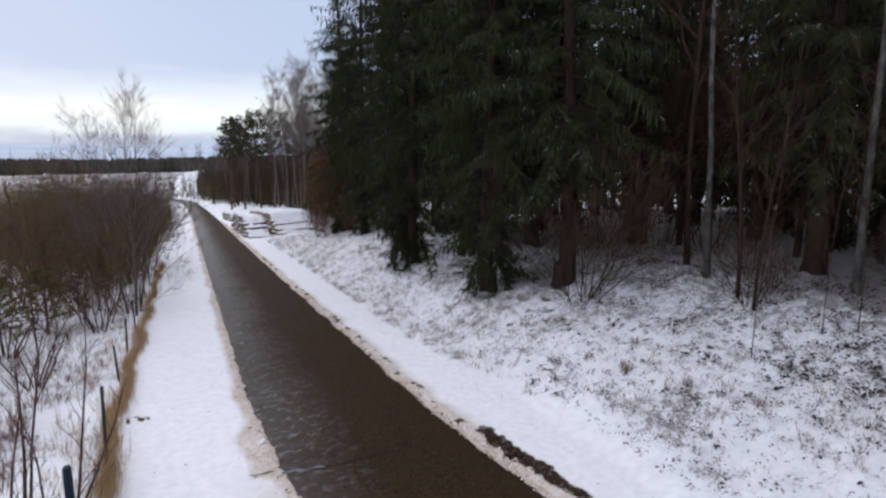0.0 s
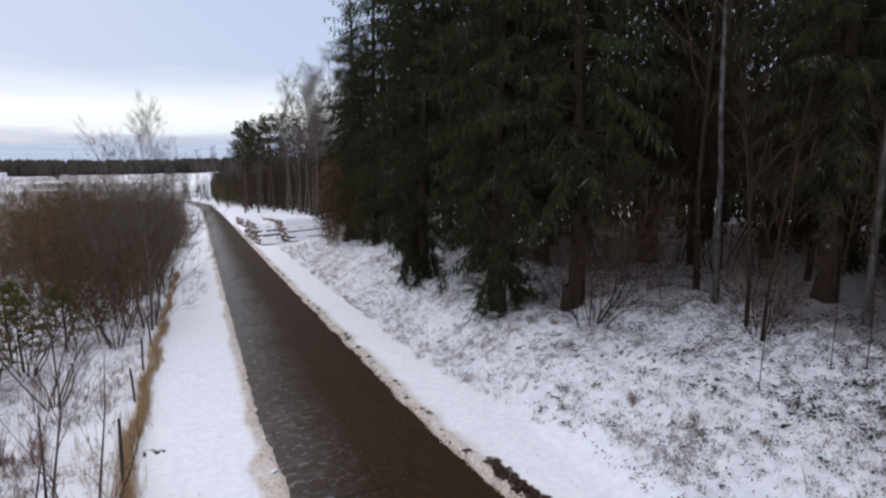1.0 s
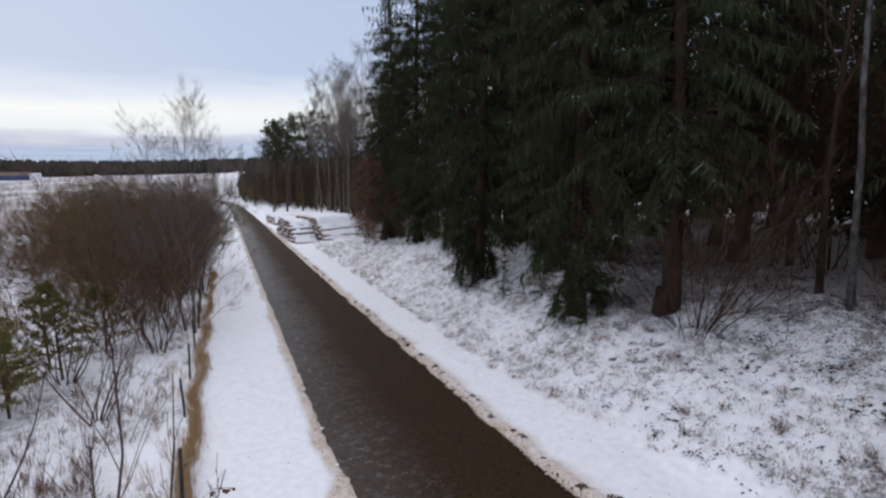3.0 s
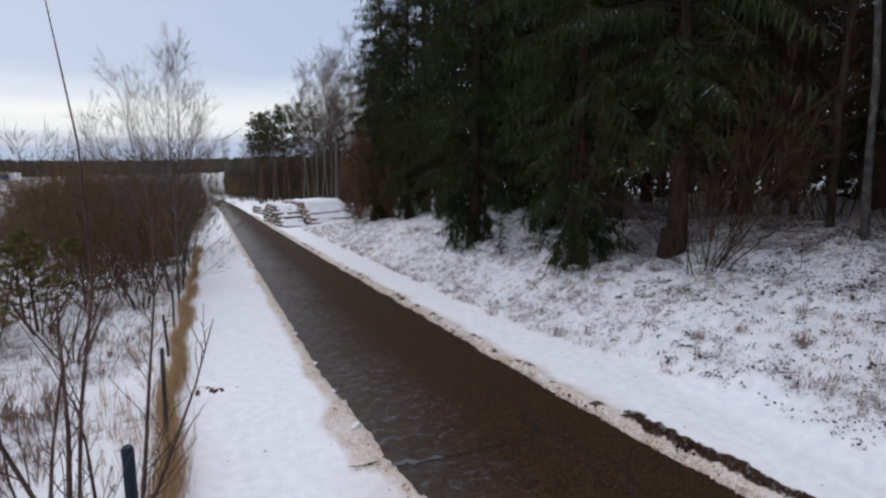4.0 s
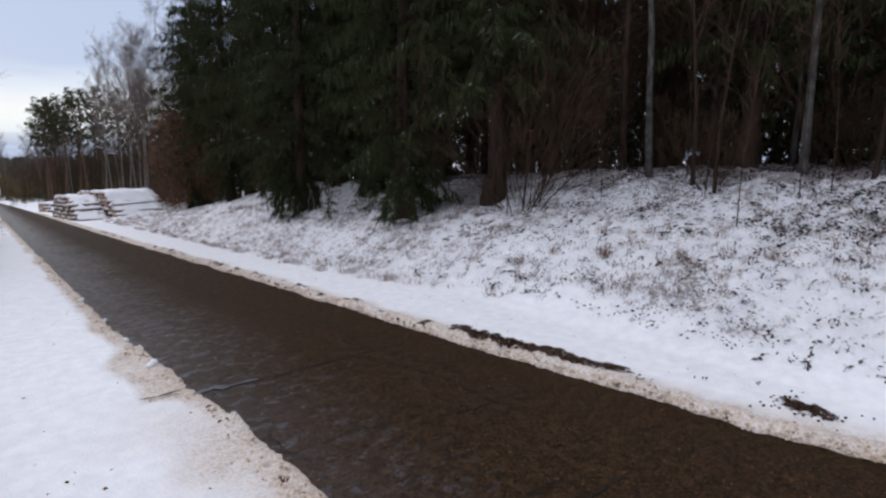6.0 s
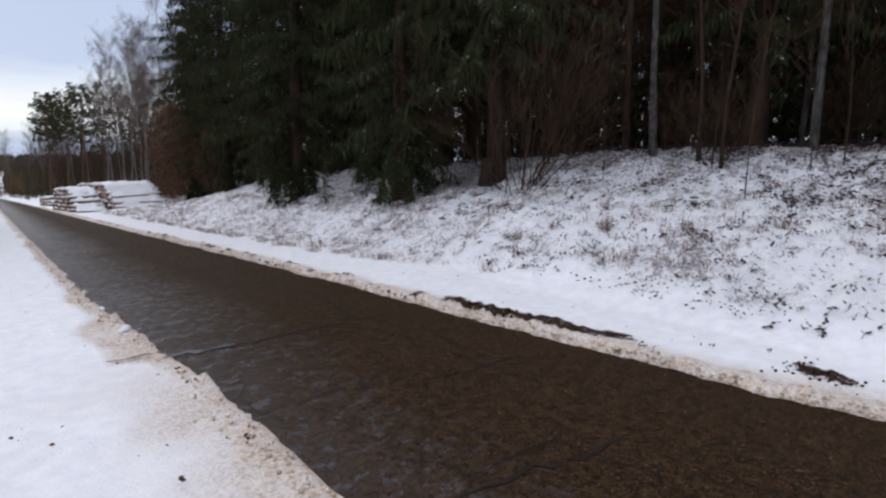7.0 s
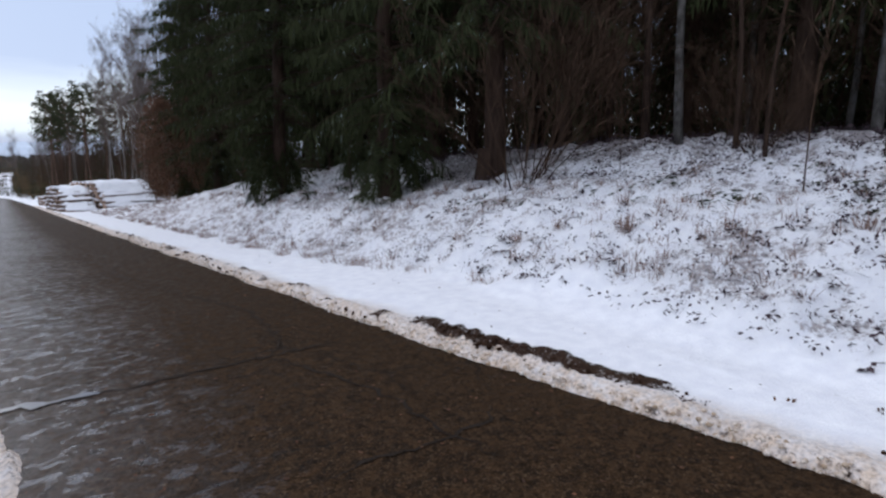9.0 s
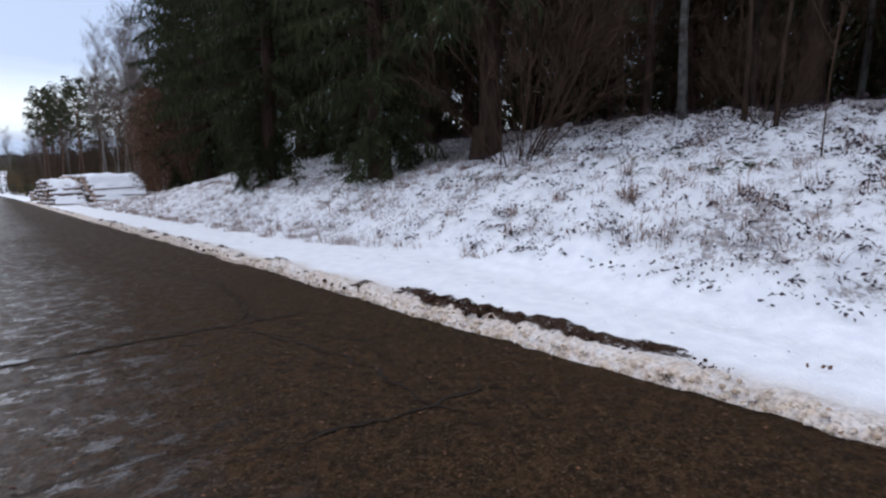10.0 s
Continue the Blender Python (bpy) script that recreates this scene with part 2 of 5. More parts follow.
M_PINE = mat_needles("pine_needles", (0.026, 0.034, 0.016), (0.06, 0.066, 0.030), 0.7)
M_GRASS = mat_leaf("dead_grass", (0.33, 0.20, 0.095), (0.52, 0.35, 0.18))
M_GRASS_DARK = mat_leaf("weathered_grass", (0.17, 0.105, 0.085), (0.36, 0.245, 0.20))
M_BRAMBLE = mat_leaf("bramble_leaves", (0.026, 0.018, 0.026), (0.095, 0.060, 0.066))
M_EVERGREEN = mat_leaf("evergreen_bramble", (0.025, 0.032, 0.022), (0.085, 0.092, 0.055))
M_DEAD_TWIG = mat_bark("dead_spruce_twigs", (0.032, 0.020, 0.013), (0.075, 0.046, 0.030), 4, (1, 1, 1))
M_BEECH = mat_leaf("withered_beech_leaves", (0.068, 0.028, 0.012), (0.135, 0.057, 0.023))
M_SNOW = mat_snow()
M_LOG_END = mat_log_end()
M_LOG = mat_snowy_log()
M_POST = mat_bark("weathered_post", (0.028, 0.026, 0.026), (0.085, 0.078, 0.072))
M_ICE = Mat("thin_ice", 0.3, 0.5).color((0.085, 0.086, 0.10))
M_BLUE = Mat("blue_plastic", 0.6, 0.25).color((0.008, 0.018, 0.035))
M_YOUNG_PINE = mat_needles("young_pine_needles", (0.11, 0.115, 0.038), (0.24, 0.19, 0.07), 0.72)
M_BLUE_WALL = mat_far("blue_sheet", (0.06, 0.08, 0.17), (0.085, 0.11, 0.22), 0.2)
M_ROOF = mat_far("brown_sheet", (0.12, 0.09, 0.08), (0.17, 0.13, 0.11), 0.2)
M_EARTH = mat_leaf("bare_earth", (0.026, 0.014, 0.009), (0.070, 0.040, 0.027), 1.0)
M_EARTH.node_tree.nodes["Principled BSDF"].inputs["Specular IOR Level"].default_value = 0.05
M_FALLEN = mat_leaf("fallen_leaf", (0.035, 0.018, 0.012), (0.16, 0.07, 0.035))
M_CRACK = mat_leaf("crack_dirt", (0.012, 0.008, 0.005), (0.026, 0.017, 0.011), 0.95)


def mat_dirty_snow():
    k = Mat("dirty_snow", 0.7, 0.25)
    c = k.mix(k.island(), (0.42, 0.31, 0.21), (0.78, 0.71, 0.64))
    return k.color(k.mix(k.ramp(k.noise(45, 4), (0.45, 0.0), (0.7, 0.8)), c, (0.30, 0.20, 0.12)))


M_DIRTY_SNOW = mat_dirty_snow()
M_FAR_FOREST = mat_far("far_forest", (0.030, 0.030, 0.028), (0.075, 0.062, 0.05), 0.05)
# the pale blue puts the haze of distance into the hills' colour
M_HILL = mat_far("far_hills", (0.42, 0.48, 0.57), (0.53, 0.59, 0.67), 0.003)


# ---- mesh helpers ----
class Buf:
    """Gathers vertices and faces for one mesh."""

    def __init__(self):
        self.v, self.f = [], []

    def tube(self, pts, radii, sides=5, cap=False):
        base = len(self.v)
        n = len(pts)
        for i, p in enumerate(pts):
            d = (pts[min(i + 1, n - 1)] - pts[max(i - 1, 0)]).normalized()
            a = d.orthogonal().normalized()
            if abs(d.z) > 0.7:
                a = (Vector((1, 0, 0)) - d * d.x).normalized()
            b = d.cross(a)
            for s in range(sides):
                w = 2 * math.pi * s / sides
                self.v.append(p + (a * math.cos(w) + b * math.sin(w)) * radii[i])
        for i in range(n - 1):
            for s in range(sides):
                q, r = base + i * sides + s, base + i * sides + (s + 1) % sides
                self.f.append((q, r, r + sides, q + sides))
        if cap:
            self.f.append(tuple(range(base + sides - 1, base - 1, -1)))
            self.f.append(tuple(range(base + (n - 1) * sides, base + n * sides)))

    def blade(self, p, d, side, length, width, bend=0.0):
        """A leaf-shaped blade of two triangles a half."""
        k = len(self.v)
        mid = p + d * (length * 0.45) + Vector((0, 0, -bend * 0.3))
        self.v += [p, mid + side * width * 0.5, p + d * length + Vector((0, 0, -bend)), mid - side * width * 0.5]
        self.f.append((k, k + 1, k + 2, k + 3))

    def mesh(self, name, mat, smooth=False):
        me = bpy.data.meshes.new(name)
        me.from_pydata([tuple(p) for p in self.v], [], self.f)
        me.materials.append(mat)
        if smooth:
            me.polygons.foreach_set("use_smooth", [True] * len(me.polygons))
        me.update()
        return me


def part(name, buf, material, parent, label="", smooth=False):
    me = buf if isinstance(buf, bpy.types.Mesh) else buf.mesh(name, material, smooth)
    ob = new(name, me)
    ob.parent = parent
    if label:
        tagged(ob, label)
    return ob


def thing(name, label, category, group="", kind=""):
    return tagged(new(name), label, category, group, kind)


def unit(az, el):
    return Vector((math.sin(az) * math.cos(el), math.cos(az) * math.cos(el), math.sin(el)))


# ---- the lie of the land ----
BANK = ((-1e9, 0.0), (5.5, 0.0), (5.9, 0.10), (6.3, 0.36), (6.9, 0.72), (7.7, 1.0), (8.6, 1.26), (9.4, 1.55), (10.5, 1.86), (11.3, 1.94), (14.0, 1.96), (30.0, 2.2), (1e9, 2.2))


def smooth01(a, b, x):
    t = min(1.0, max(0.0, (x - a) / (b - a)))
    return t * t * (3 - 2 * t)


def track_z(y):
    """Height of the track along its way: level, then falling gently to the flat land."""
    if y < 9:
        return 0.0
    if y < 130:
        return -0.05 * (y - 9)
    return -6.05 - 2.5 * (1 - math.exp(-(y - 130) / 60))


def shift(y):
    """How far the track has swung to the left."""
    if y < 8:
        return 0.0
    return -0.0065 * (min(y, 55) - 8) - 0.00016 * max(0.0, min(y, 130) - 55) ** 2 - (0.004 * (y - 130) ** 2 if y > 130 else 0)


def left_edge(y):
    return 0.81 + shift(y) + 0.40 * smooth01(11.5, 4.0, y)


def right_edge(y):
    n = max(0.0, 9 - max(y, 1.0))
    return 3.70 - 0.12 * smooth01(8, 30, y) + shift(y) + 0.085 * n + 0.009 * n * n


def bank(x, y):
    x = x - shift(min(y, 130))
    for (a, za), (b, zb) in zip(BANK, BANK[1:]):
        if x <= b:
            h = za + (zb - za) * (x - a) / (b - a)
            break
    h *= 1 - 0.72 * smooth01(24, 42, y)
    if x < -1.5:
        h = -0.10 * smooth01(-1.5, -2.6, x)
    return h


def rumple(x, y, z, s):
    return noise.noise(Vector((x * s, y * s, z)))


def verge(y):
    """How much nearer to the track the rough grass begins farther along."""
    return 0.75 * smooth01(6.5, 13, y)


def hummocks(x, y):
    """The lumps of snow over grass and brambles on the bank."""
    x = x + verge(y)
    if x < 5.2 or y > 70:
        return 0.0
    h = 0.4 + 0.50 * smooth01(5.5, 6.3, x + 0.35 * rumple(x, y, 7, 0.8)) + 0.12 * smooth01(7.0, 9.5, x)
    return smooth01(5.2, 6.4, x) * h * (0.12 * rumple(x, y, 5, 1.7) + 0.10 * rumple(x, y, 6, 4.5))


def lie(x, y):
    """Height of the snow, with the hummocks of the bank."""
    return track_z(y) + bank(x, y) + hummocks(x, y) + (0.03 if not left_edge(y) < x < right_edge(y) else 0)


def spaced(a, b, step):
    return list(np.arange(a, b, step))


def grown(a, b, step, k):
    out, x = [], a
    while x < b:
        out.append(x)
        step *= k
        x += step
    return out + [b]


def build_ground():
    xs = [-x for x in grown(25, 3500, 1.0, 1.35)][::-1] + spaced(-24.5, -2.2, 0.4) + spaced(-2.2, 11.0, 0.075) + spaced(11.0, 24, 0.22) + grown(24, 3500, 0.5, 1.3)
    ys = [-y for y in grown(8, 3500, 1.0, 1.5)][::-1] + spaced(-7, 2.4, 0.3) + spaced(2.4, 22, 0.085) + spaced(22, 62, 0.35) + grown(62, 3500, 0.6, 1.12)
    nx = len(xs)
    co, grass, dirt, mud = [], [], [], []
    for y in ys:
        le, re = left_edge(y), right_edge(y)
        near = y < 70
        el = 0.03 * rumple(3, y, 1, 1.1) + 0.025 * rumple(5, y, 2, 5.5) + 0.02 * rumple(5, y, 2, 11)
        er = 0.05 + 0.09 * rumple(9, y, 4, 0.9) + 0.06 * rumple(2, y, 6, 4.5) + 0.035 * rumple(2, y, 6, 10)
        for x in xs:
            z = track_z(y) + bank(x, y)
            g = d = m = 0.0
            if near and -26 < x < 26:
                on = min(x - (le + el), (re + er) - x)
                if on > 0:
                    z -= 0.07 * smooth01(0, 0.10, on)
                    d, m = 1.0, 0.3
                else:
                    z += 0.035 + 0.012 * rumple(x, y, 0, 1.6)
                    if x < le:
                        z += 0.018 * rumple(x, y, 3, 7) * smooth01(0.9, 0.0, -on) + 0.01 * rumple(x, y, 3, 3)
                        wide = 0.20 + 0.13 * rumple(1, y, 9, 0.8) + 0.26 * smooth01(9.6, 8.8, y) * smooth01(7.5, 7.7, y)
                        d = smooth01(wide + 0.06, wide - 0.06, -on) * (0.85 + 0.3 * rumple(x, y, 3, 2.5))
                        d = max(d, 0.8 * smooth01(8.2, 6.0, y) * smooth01(1.1, 0.1, -on + 0.4 * rumple(x, y, 8, 1.5)))
                        z -= 0.02 * d
                        if x < -1.2:
                            g = (0.42 + 0.16 * smooth01(20, 40, y)) * smooth01(-1.2, -1.7, x) + 0.5 * rumple(x, y, 17, 0.55)
                            z += 0.05 * g * rumple(x, y, 5, 2.2)
                    else:
                        o = -on
                        # ploughed crumbs along the edge
                        z += 0.05 * math.exp(-((o - 0.13) / 0.09) ** 2) * (0.7 + 1.0 * rumple(x, y, 8, 6) + 0.5 * rumple(x, y, 9, 13))
                        d = smooth01(0.48 + 0.25 * rumple(4, y, 2, 1.3) + 0.30 * smooth01(5.5, 3.2, y), 0.05, o) * (0.9 + 0.25 * rumple(x, y, 6, 3))
                        band = 0.085 + 0.075 * smooth01(5.0, 6.2, y) + 0.06 * rumple(6, y, 3, 3.5) + 0.06 * rumple(6, y, 1, 9)
                        a = smooth01(band + 0.08, band - 0.03, abs(o - 0.32 - 0.05 * rumple(1, y, 3, 1.2))) * smooth01(4.95, 5.3, y) * smooth01(7.75, 7.4, y)
                        a = max(a, smooth01(0.13, 0.03, abs(o - 0.15 - 0.08 * rumple(5, y, 3, 3.2))) * smooth01(-0.1, 0.25, 0.7 * rumple(7, y, 1, 2.6) + 0.8 * rumple(3, y, 5, 8.5)) * smooth01(7.4, 7.9, y), 0.62 * smooth01(0.11, 0.0, o + 0.07 * rumple(x, y, 5, 9)))
                        a = max(a, 1.8 * math.exp(-((x - 5.06 + 0.14 * rumple(x, y, 2, 5)) / 0.16) ** 2 - ((y - 3.70 + 0.2 * rumple(x, y, 4, 5)) / 0.22) ** 2))
                        m = min(1.0, a)
                        z += (0.06 if y > 4.4 else 0.02) * m * (0.4 + rumple(x, y, 2, 7) + 0.6 * rumple(x, y, 2, 13))
                        if x > 5.2 - verge(y):
                            g = 0.50 * smooth01(5.5, 6.3, x + verge(y) + 0.35 * rumple(x, y, 7, 0.8)) + 0.12 * smooth01(7.0, 9.5, x)
                            # more litter under the trees, which also paints in the shade below them
                            g += 0.16 * rumple(x, y, 12, 0.45) + 0.18 * rumple(x, y, 15, 1.6) + 0.06 - 0.06 * smooth01(13, 8, y) + 0.42 * smooth01(9.6, 11.6, x) + 0.18 * math.exp(-((x - 8.9) / 1.5) ** 2 - ((y - 12.6) / 2.6) ** 2)
                            z += hummocks(x, y)
            elif y > 62 and x < shift(min(y, 130)) - 3:
                g = 0.86 + 0.6 * rumple(x, y, 0, 0.05) + 0.3 * rumple(x, y, 2, 0.21)
                z += 1.5 * rumple(x, y, 1, 0.008)
            if y >= 70 and le < x < re:
                z -= 0.08
            co.append((x, y, z))
            grass.append(g)
            dirt.append(d)
            mud.append(m)
    faces = [(j * nx + i, j * nx + i + 1, (j + 1) * nx + i + 1, (j + 1) * nx + i) for j in range(len(ys) - 1) for i in range(nx - 1)]
    me = bpy.data.meshes.new("ground")
    me.from_pydata(co, [], faces)
    for name, vals in (("grass", grass), ("dirt", dirt), ("mud", mud)):
        me.attributes.new(name, "FLOAT", "POINT").data.foreach_set("value", vals)
    me.materials.append(M_GROUND)
    me.polygons.foreach_set("use_smooth", [True] * len(me.polygons))
    tagged(new("ground", me), "snow-covered ground with dead grass and leaf litter", "ground", kind="structure")


def build_road():
    ys = spaced(-7, 60, 0.4) + grown(60, 260, 0.6, 1.05)
    co, faces = [], []
    K = 8
    for y in ys:
        a, b = left_edge(y) - 0.3, right_edge(y) + 0.3
        for i in range(K + 1):
            f = i / K
            co.append((a + (b - a) * f, y, track_z(y) + 0.03 * (1 - (2 * f - 1) ** 2) - 0.012))
    for j in range(len(ys) - 1):
        for i in range(K):
            q = j * (K + 1) + i
            faces.append((q, q + 1, q + K + 2, q + K + 1))
    me = bpy.data.meshes.new("road")
    me.from_pydata(co, [], faces)
    me.materials.append(M_ROAD)
    me.polygons.foreach_set("use_smooth", [True] * len(me.polygons))
    tagged(new("road", me), "narrow wet brown asphalt track with icy patches", "road", kind="structure")


build_ground()
build_road()


# ---- conifers ----
def spruce_meshes(seed, height, reach, first, near, dead=0, fill=1.0, power=0.8, low=0.75):
    """Trunk and crown of a spruce. first: height of the lowest boughs; near: coarseness of its sprays; fill: boughs a whorl."""
    rng = random.Random(seed)
    trunk, crown = Buf(), Buf()
    r0 = height * 0.0084
    n = 10
    lean = [Vector((0.12 * math.sin(seed + i * 0.5), 0.1 * math.cos(seed * 2 + i * 0.6), 0)) for i in range(n + 1)]
    pts = [Vector((0, 0, -0.4))] + [lean[i] + Vector((0, 0, height * i / n)) for i in range(n + 1)]
    trunk.tube(pts, [r0 * 1.5] + [max(0.012, r0 * (1.25 if i == 0 else 1) * (1 - i / n)) for i in range(n + 1)], 9)
    trunk.tube([Vector((0, 0, -0.3)), Vector((0, 0, 0.02)), Vector((0, 0, 0.25)), Vector((0, 0, 0.6))], [r0 * 1.7, r0 * 1.45, r0 * 1.2, r0 * 1.05], 9)
    twigs = Buf()
    for i in range(dead):
        z = rng.uniform(min(2.1, first + 0.3), first + 2.0)
        az, L = rng.uniform(0, 6.283), rng.uniform(0.6, 2.3)
        a = Vector((0, 0, z))
        d = unit(az, rng.uniform(-0.22, 0.2))
        e = a + d * L + Vector((0, 0, -0.10 * L))
        twigs.tube([a, a + d * L * 0.6, e], [0.014, 0.009, 0.004], 3)
        for k in range(9):
            dd = (d + unit(rng.uniform(0, 6.283), rng.uniform(-1.0, 0.5)) * 0.9).normalized()
            twigs.blade(a.lerp(e, rng.uniform(0.25, 1.0)), dd, dd.orthogonal().normalized(), rng.uniform(0.2, 0.55), 0.009, 0.08)
    z = first
    while z < height - 0.3:
        f = (z - first) / (height - first)
        top = reach * (1 - f) ** power * (low + (1 - low) * min(1, (z - first) / 2.6)) + 0.12
        coarse = 1.0 if z < 13 else 2.4
        for i in range(max(3, round(rng.choice((5, 6, 7)) * fill))):
            L = top * rng.uniform(0.5, 1.12)
            az = rng.uniform(0, 6.283)
            droop = rng.uniform(0.3, 0.75) * (1 - 0.6 * f)
            el0 = rng.uniform(-0.15, 0.25) + 0.5 * f
            d = unit(az, el0)
            p0 = Vector((0, 0, z + rng.uniform(-0.2, 0.2)))
            pts = []
            for s in range(5):
                t = s / 4
                pts.append(p0 + d * (L * t) + Vector((0, 0, -droop * L * t * t * (1.25 - 0.45 * t))))
            if near < 1.6:
                trunk.tube(pts, [0.03 * (1 - f) + 0.008, 0.02 * (1 - f) + 0.006, 0.012, 0.008, 0.004], 3)
            step = 0.115 * near * coarse
            t = 0.15
            while t < 1.0:
                k = min(3, int(t * 4))
                q = pts[k].lerp(pts[k + 1], t * 4 - k)
                ax = (pts[k + 1] - pts[k]).normalized()
                out = Vector((ax.y, -ax.x, 0)).normalized()
                grain = near ** 0.6 * coarse ** 0.6
                for sgn in (-1, 1):
                    if rng.random() < 0.1:
                        continue
                    ln = (0.46 * (1 - 0.6 * t) + 0.12) * rng.uniform(0.5, 1.2) * min(1, L / 1.5 + 0.25)
                    dd = (ax * rng.uniform(0.3, 0.8) + out * sgn * rng.uniform(0.4, 1.0) + Vector((0, 0, -rng.uniform(0.15, 1.3)))).normalized()
                    sd = dd.cross(Vector((rng.uniform(-0.4, 0.4), rng.uniform(-0.4, 0.4), 1))).normalized()
                    w = (0.021 if near < 1.6 else 0.05) * grain * rng.uniform(0.7, 1.3)
                    crown.blade(q, dd, sd, ln, w, 0.12 * ln)
                    for e in range(6 if near < 1.6 and z < 11 else 1):
                        dd2 = (dd + Vector((rng.uniform(-0.7, 0.7), rng.uniform(-0.7, 0.7), -0.6 * rng.random()))).normalized()
                        crown.blade(q + dd * ln * rng.uniform(0.15, 0.75), dd2, dd2.cross(sd).normalized(), ln * rng.uniform(0.3, 0.6), w * 0.85, 0.05)
                if rng.random() < 0.75:
                    dn = Vector((rng.uniform(-0.35, 0.35), rng.uniform(-0.35, 0.35), -1)).normalized()
                    crown.blade(q, dn, ax, rng.uniform(0.2, 0.6) * min(1, L / 1.5), 0.055 * grain, 0)
                t += step / max(L, 0.3)
            crown.blade(pts[4], (pts[4] - pts[3]).normalized(), Vector((d.y, -d.x, 0)), 0.2, 0.06 * near)
        z += 0.36 * (1 if z < 13 else 1.7) * (0.65 + 0.35 * near)
    base, first_dead = len(trunk.v), len(trunk.f)
    trunk.v += twigs.v
    trunk.f += [tuple(base + i for i in f) for f in twigs.f]
    me = trunk.mesh("spruce_trunk", M_SPRUCE_BARK, True)
    me.materials.append(M_DEAD_TWIG)
    me.polygons.foreach_set("material_index", [0] * first_dead + [1] * len(twigs.f))
    return me, crown.mesh("spruce_crown", M_NEEDLES)


def spruce(label, meshes, group="spruces of the wood"):
    t = thing("spruce_tree", label, "tree", group)
    part("trunk", meshes[0], None, t)
    part("crown", meshes[1], None, t)
    return t


def put(ob, x, y, turn=0.0, scale=1.0, sink=0.05, lean=(0, 0)):
    ob.matrix_basis = pose(x, y, lie(x, y) - sink, lean[0], lean[1]) @ pose(0, 0, 0, 0, 0, turn) @ Matrix.Diagonal((scale, scale, scale, 1))
    return ob


def again(ob, x, y, turn=0.0, scale=1.0, sink=0.05, lean=(0, 0)):
    c = copy_thing(ob, pose(x, y, lie(x, y) - sink, lean[0], lean[1]) @ pose(0, 0, 0, 0, 0, turn))
    c.scale = (scale, scale, scale)
    return c


def hanging_bough(seed, az, height, reach):
    """A low bough that hangs steeply and rests its tip on the snow."""
    rng = random.Random(seed)
    b = Buf()
    L = reach * rng.uniform(0.8, 1.15)
    a, h = Vector((0, 0, height)), unit(az, 0)
    pts = [a + h * (L * t) + Vector((0, 0, 0.15 * math.sin(3 * t) - (height - 0.06) * t ** 1.6)) for t in (0, 0.25, 0.5, 0.75, 1.0)]
    b.tube(pts, [0.03, 0.024, 0.018, 0.011, 0.005], 4)
    wood_faces = len(b.f)
    for k in range(110):
        t = 0.2 + 0.8 * rng.random() ** 0.6
        m = min(3, int(t * 4))
        q = pts[m].lerp(pts[m + 1], t * 4 - m)
        ax = (pts[m + 1] - pts[m]).normalized()
        dd = (ax * rng.uniform(0.3, 1.0) + unit(rng.uniform(0, 6.283), rng.uniform(-1.2, 0.3)) * 0.8).normalized()
        ln = rng.uniform(0.12, 0.42)
        b.blade(q, dd, dd.orthogonal().normalized(), ln, 0.026, 0.1 * ln)
        for e in range(4):
            d2 = (dd + unit(rng.uniform(0, 6.283), rng.uniform(-1.0, 0.4)) * 0.8).normalized()
            b.blade(q + dd * ln * rng.uniform(0.2, 0.9), d2, d2.orthogonal().normalized(), ln * rng.uniform(0.3, 0.6), 0.022, 0.03)
    me = b.mesh("hanging_bough", M_SPRUCE_BARK)
    me.materials.append(M_NEEDLES)
    me.polygons.foreach_set("material_index", [0] * wood_faces + [1] * (len(b.f) - wood_faces))
    return me


SKIRTED = "dark green spruce with boughs hanging to the snow"
TALL = "tall dark spruce with a bare brown lower trunk"
skirted = spruce(SKIRTED, spruce_meshes(3, 21, 3.0, 1.15, 1.0, 24, 1.15, 0.8, 0.35))
tall = spruce(TALL, spruce_meshes(8, 23, 3.2, 2.9, 1.05, 80, 1.05, 0.7, 0.6))
inner = spruce("tall dark spruce deep in the wood", spruce_meshes(15, 22, 3.3, 2.7, 4.0, 44, 1.1, 0.45))
young = spruce("young dark spruce under the tall trees", spruce_meshes(19, 7, 1.9, 0.3, 2.7, 0, 0.85), "young spruces in the wood")
for k in range(8):
    part("hanging_bough", hanging_bough(60 + k, 0.3 + 0.79 * k, 1.25 + 0.25 * (k % 3), 0.75), None, skirted, "bough hanging down to the snow")
put(skirted, 7.62, 13.2, 40)
again(skirted, 7.6, 19.1, 160, 1.05)
again(skirted, 9.4, 17.2, 290, 0.9)
again(skirted, 9.4, 24.8, 250, 1.1)
again(skirted, 9.1, 29.9, 20, 1.05)
again(skirted, 10.9, 21.8, 80, 1.1)
again(skirted, 9.7, 37.0, 140, 1.05)
again(skirted, 10.9, 41.5, 300, 0.95)
put(tall, 8.8, 11.5, 0)
again(tall, 10.6, 15.5, 130)
again(tall, 12.0, 26.0, 220)
again(tall, 12.0, 33.0, 70, 1.05)
again(tall, 13.2, 18.6, 190)
again(tall, 13.0, 13.2, 310)
again(tall, 13.4, 3.0, 300)
again(tall, 12.4, 7.3, 45, 0.95)
again(tall, 12.2, 0.9, 170, 0.95)
again(tall, 13.4, -0.8, 30, 1.05)
again(skirted, 12.4, -4.0, 200)
wood = random.Random(5)
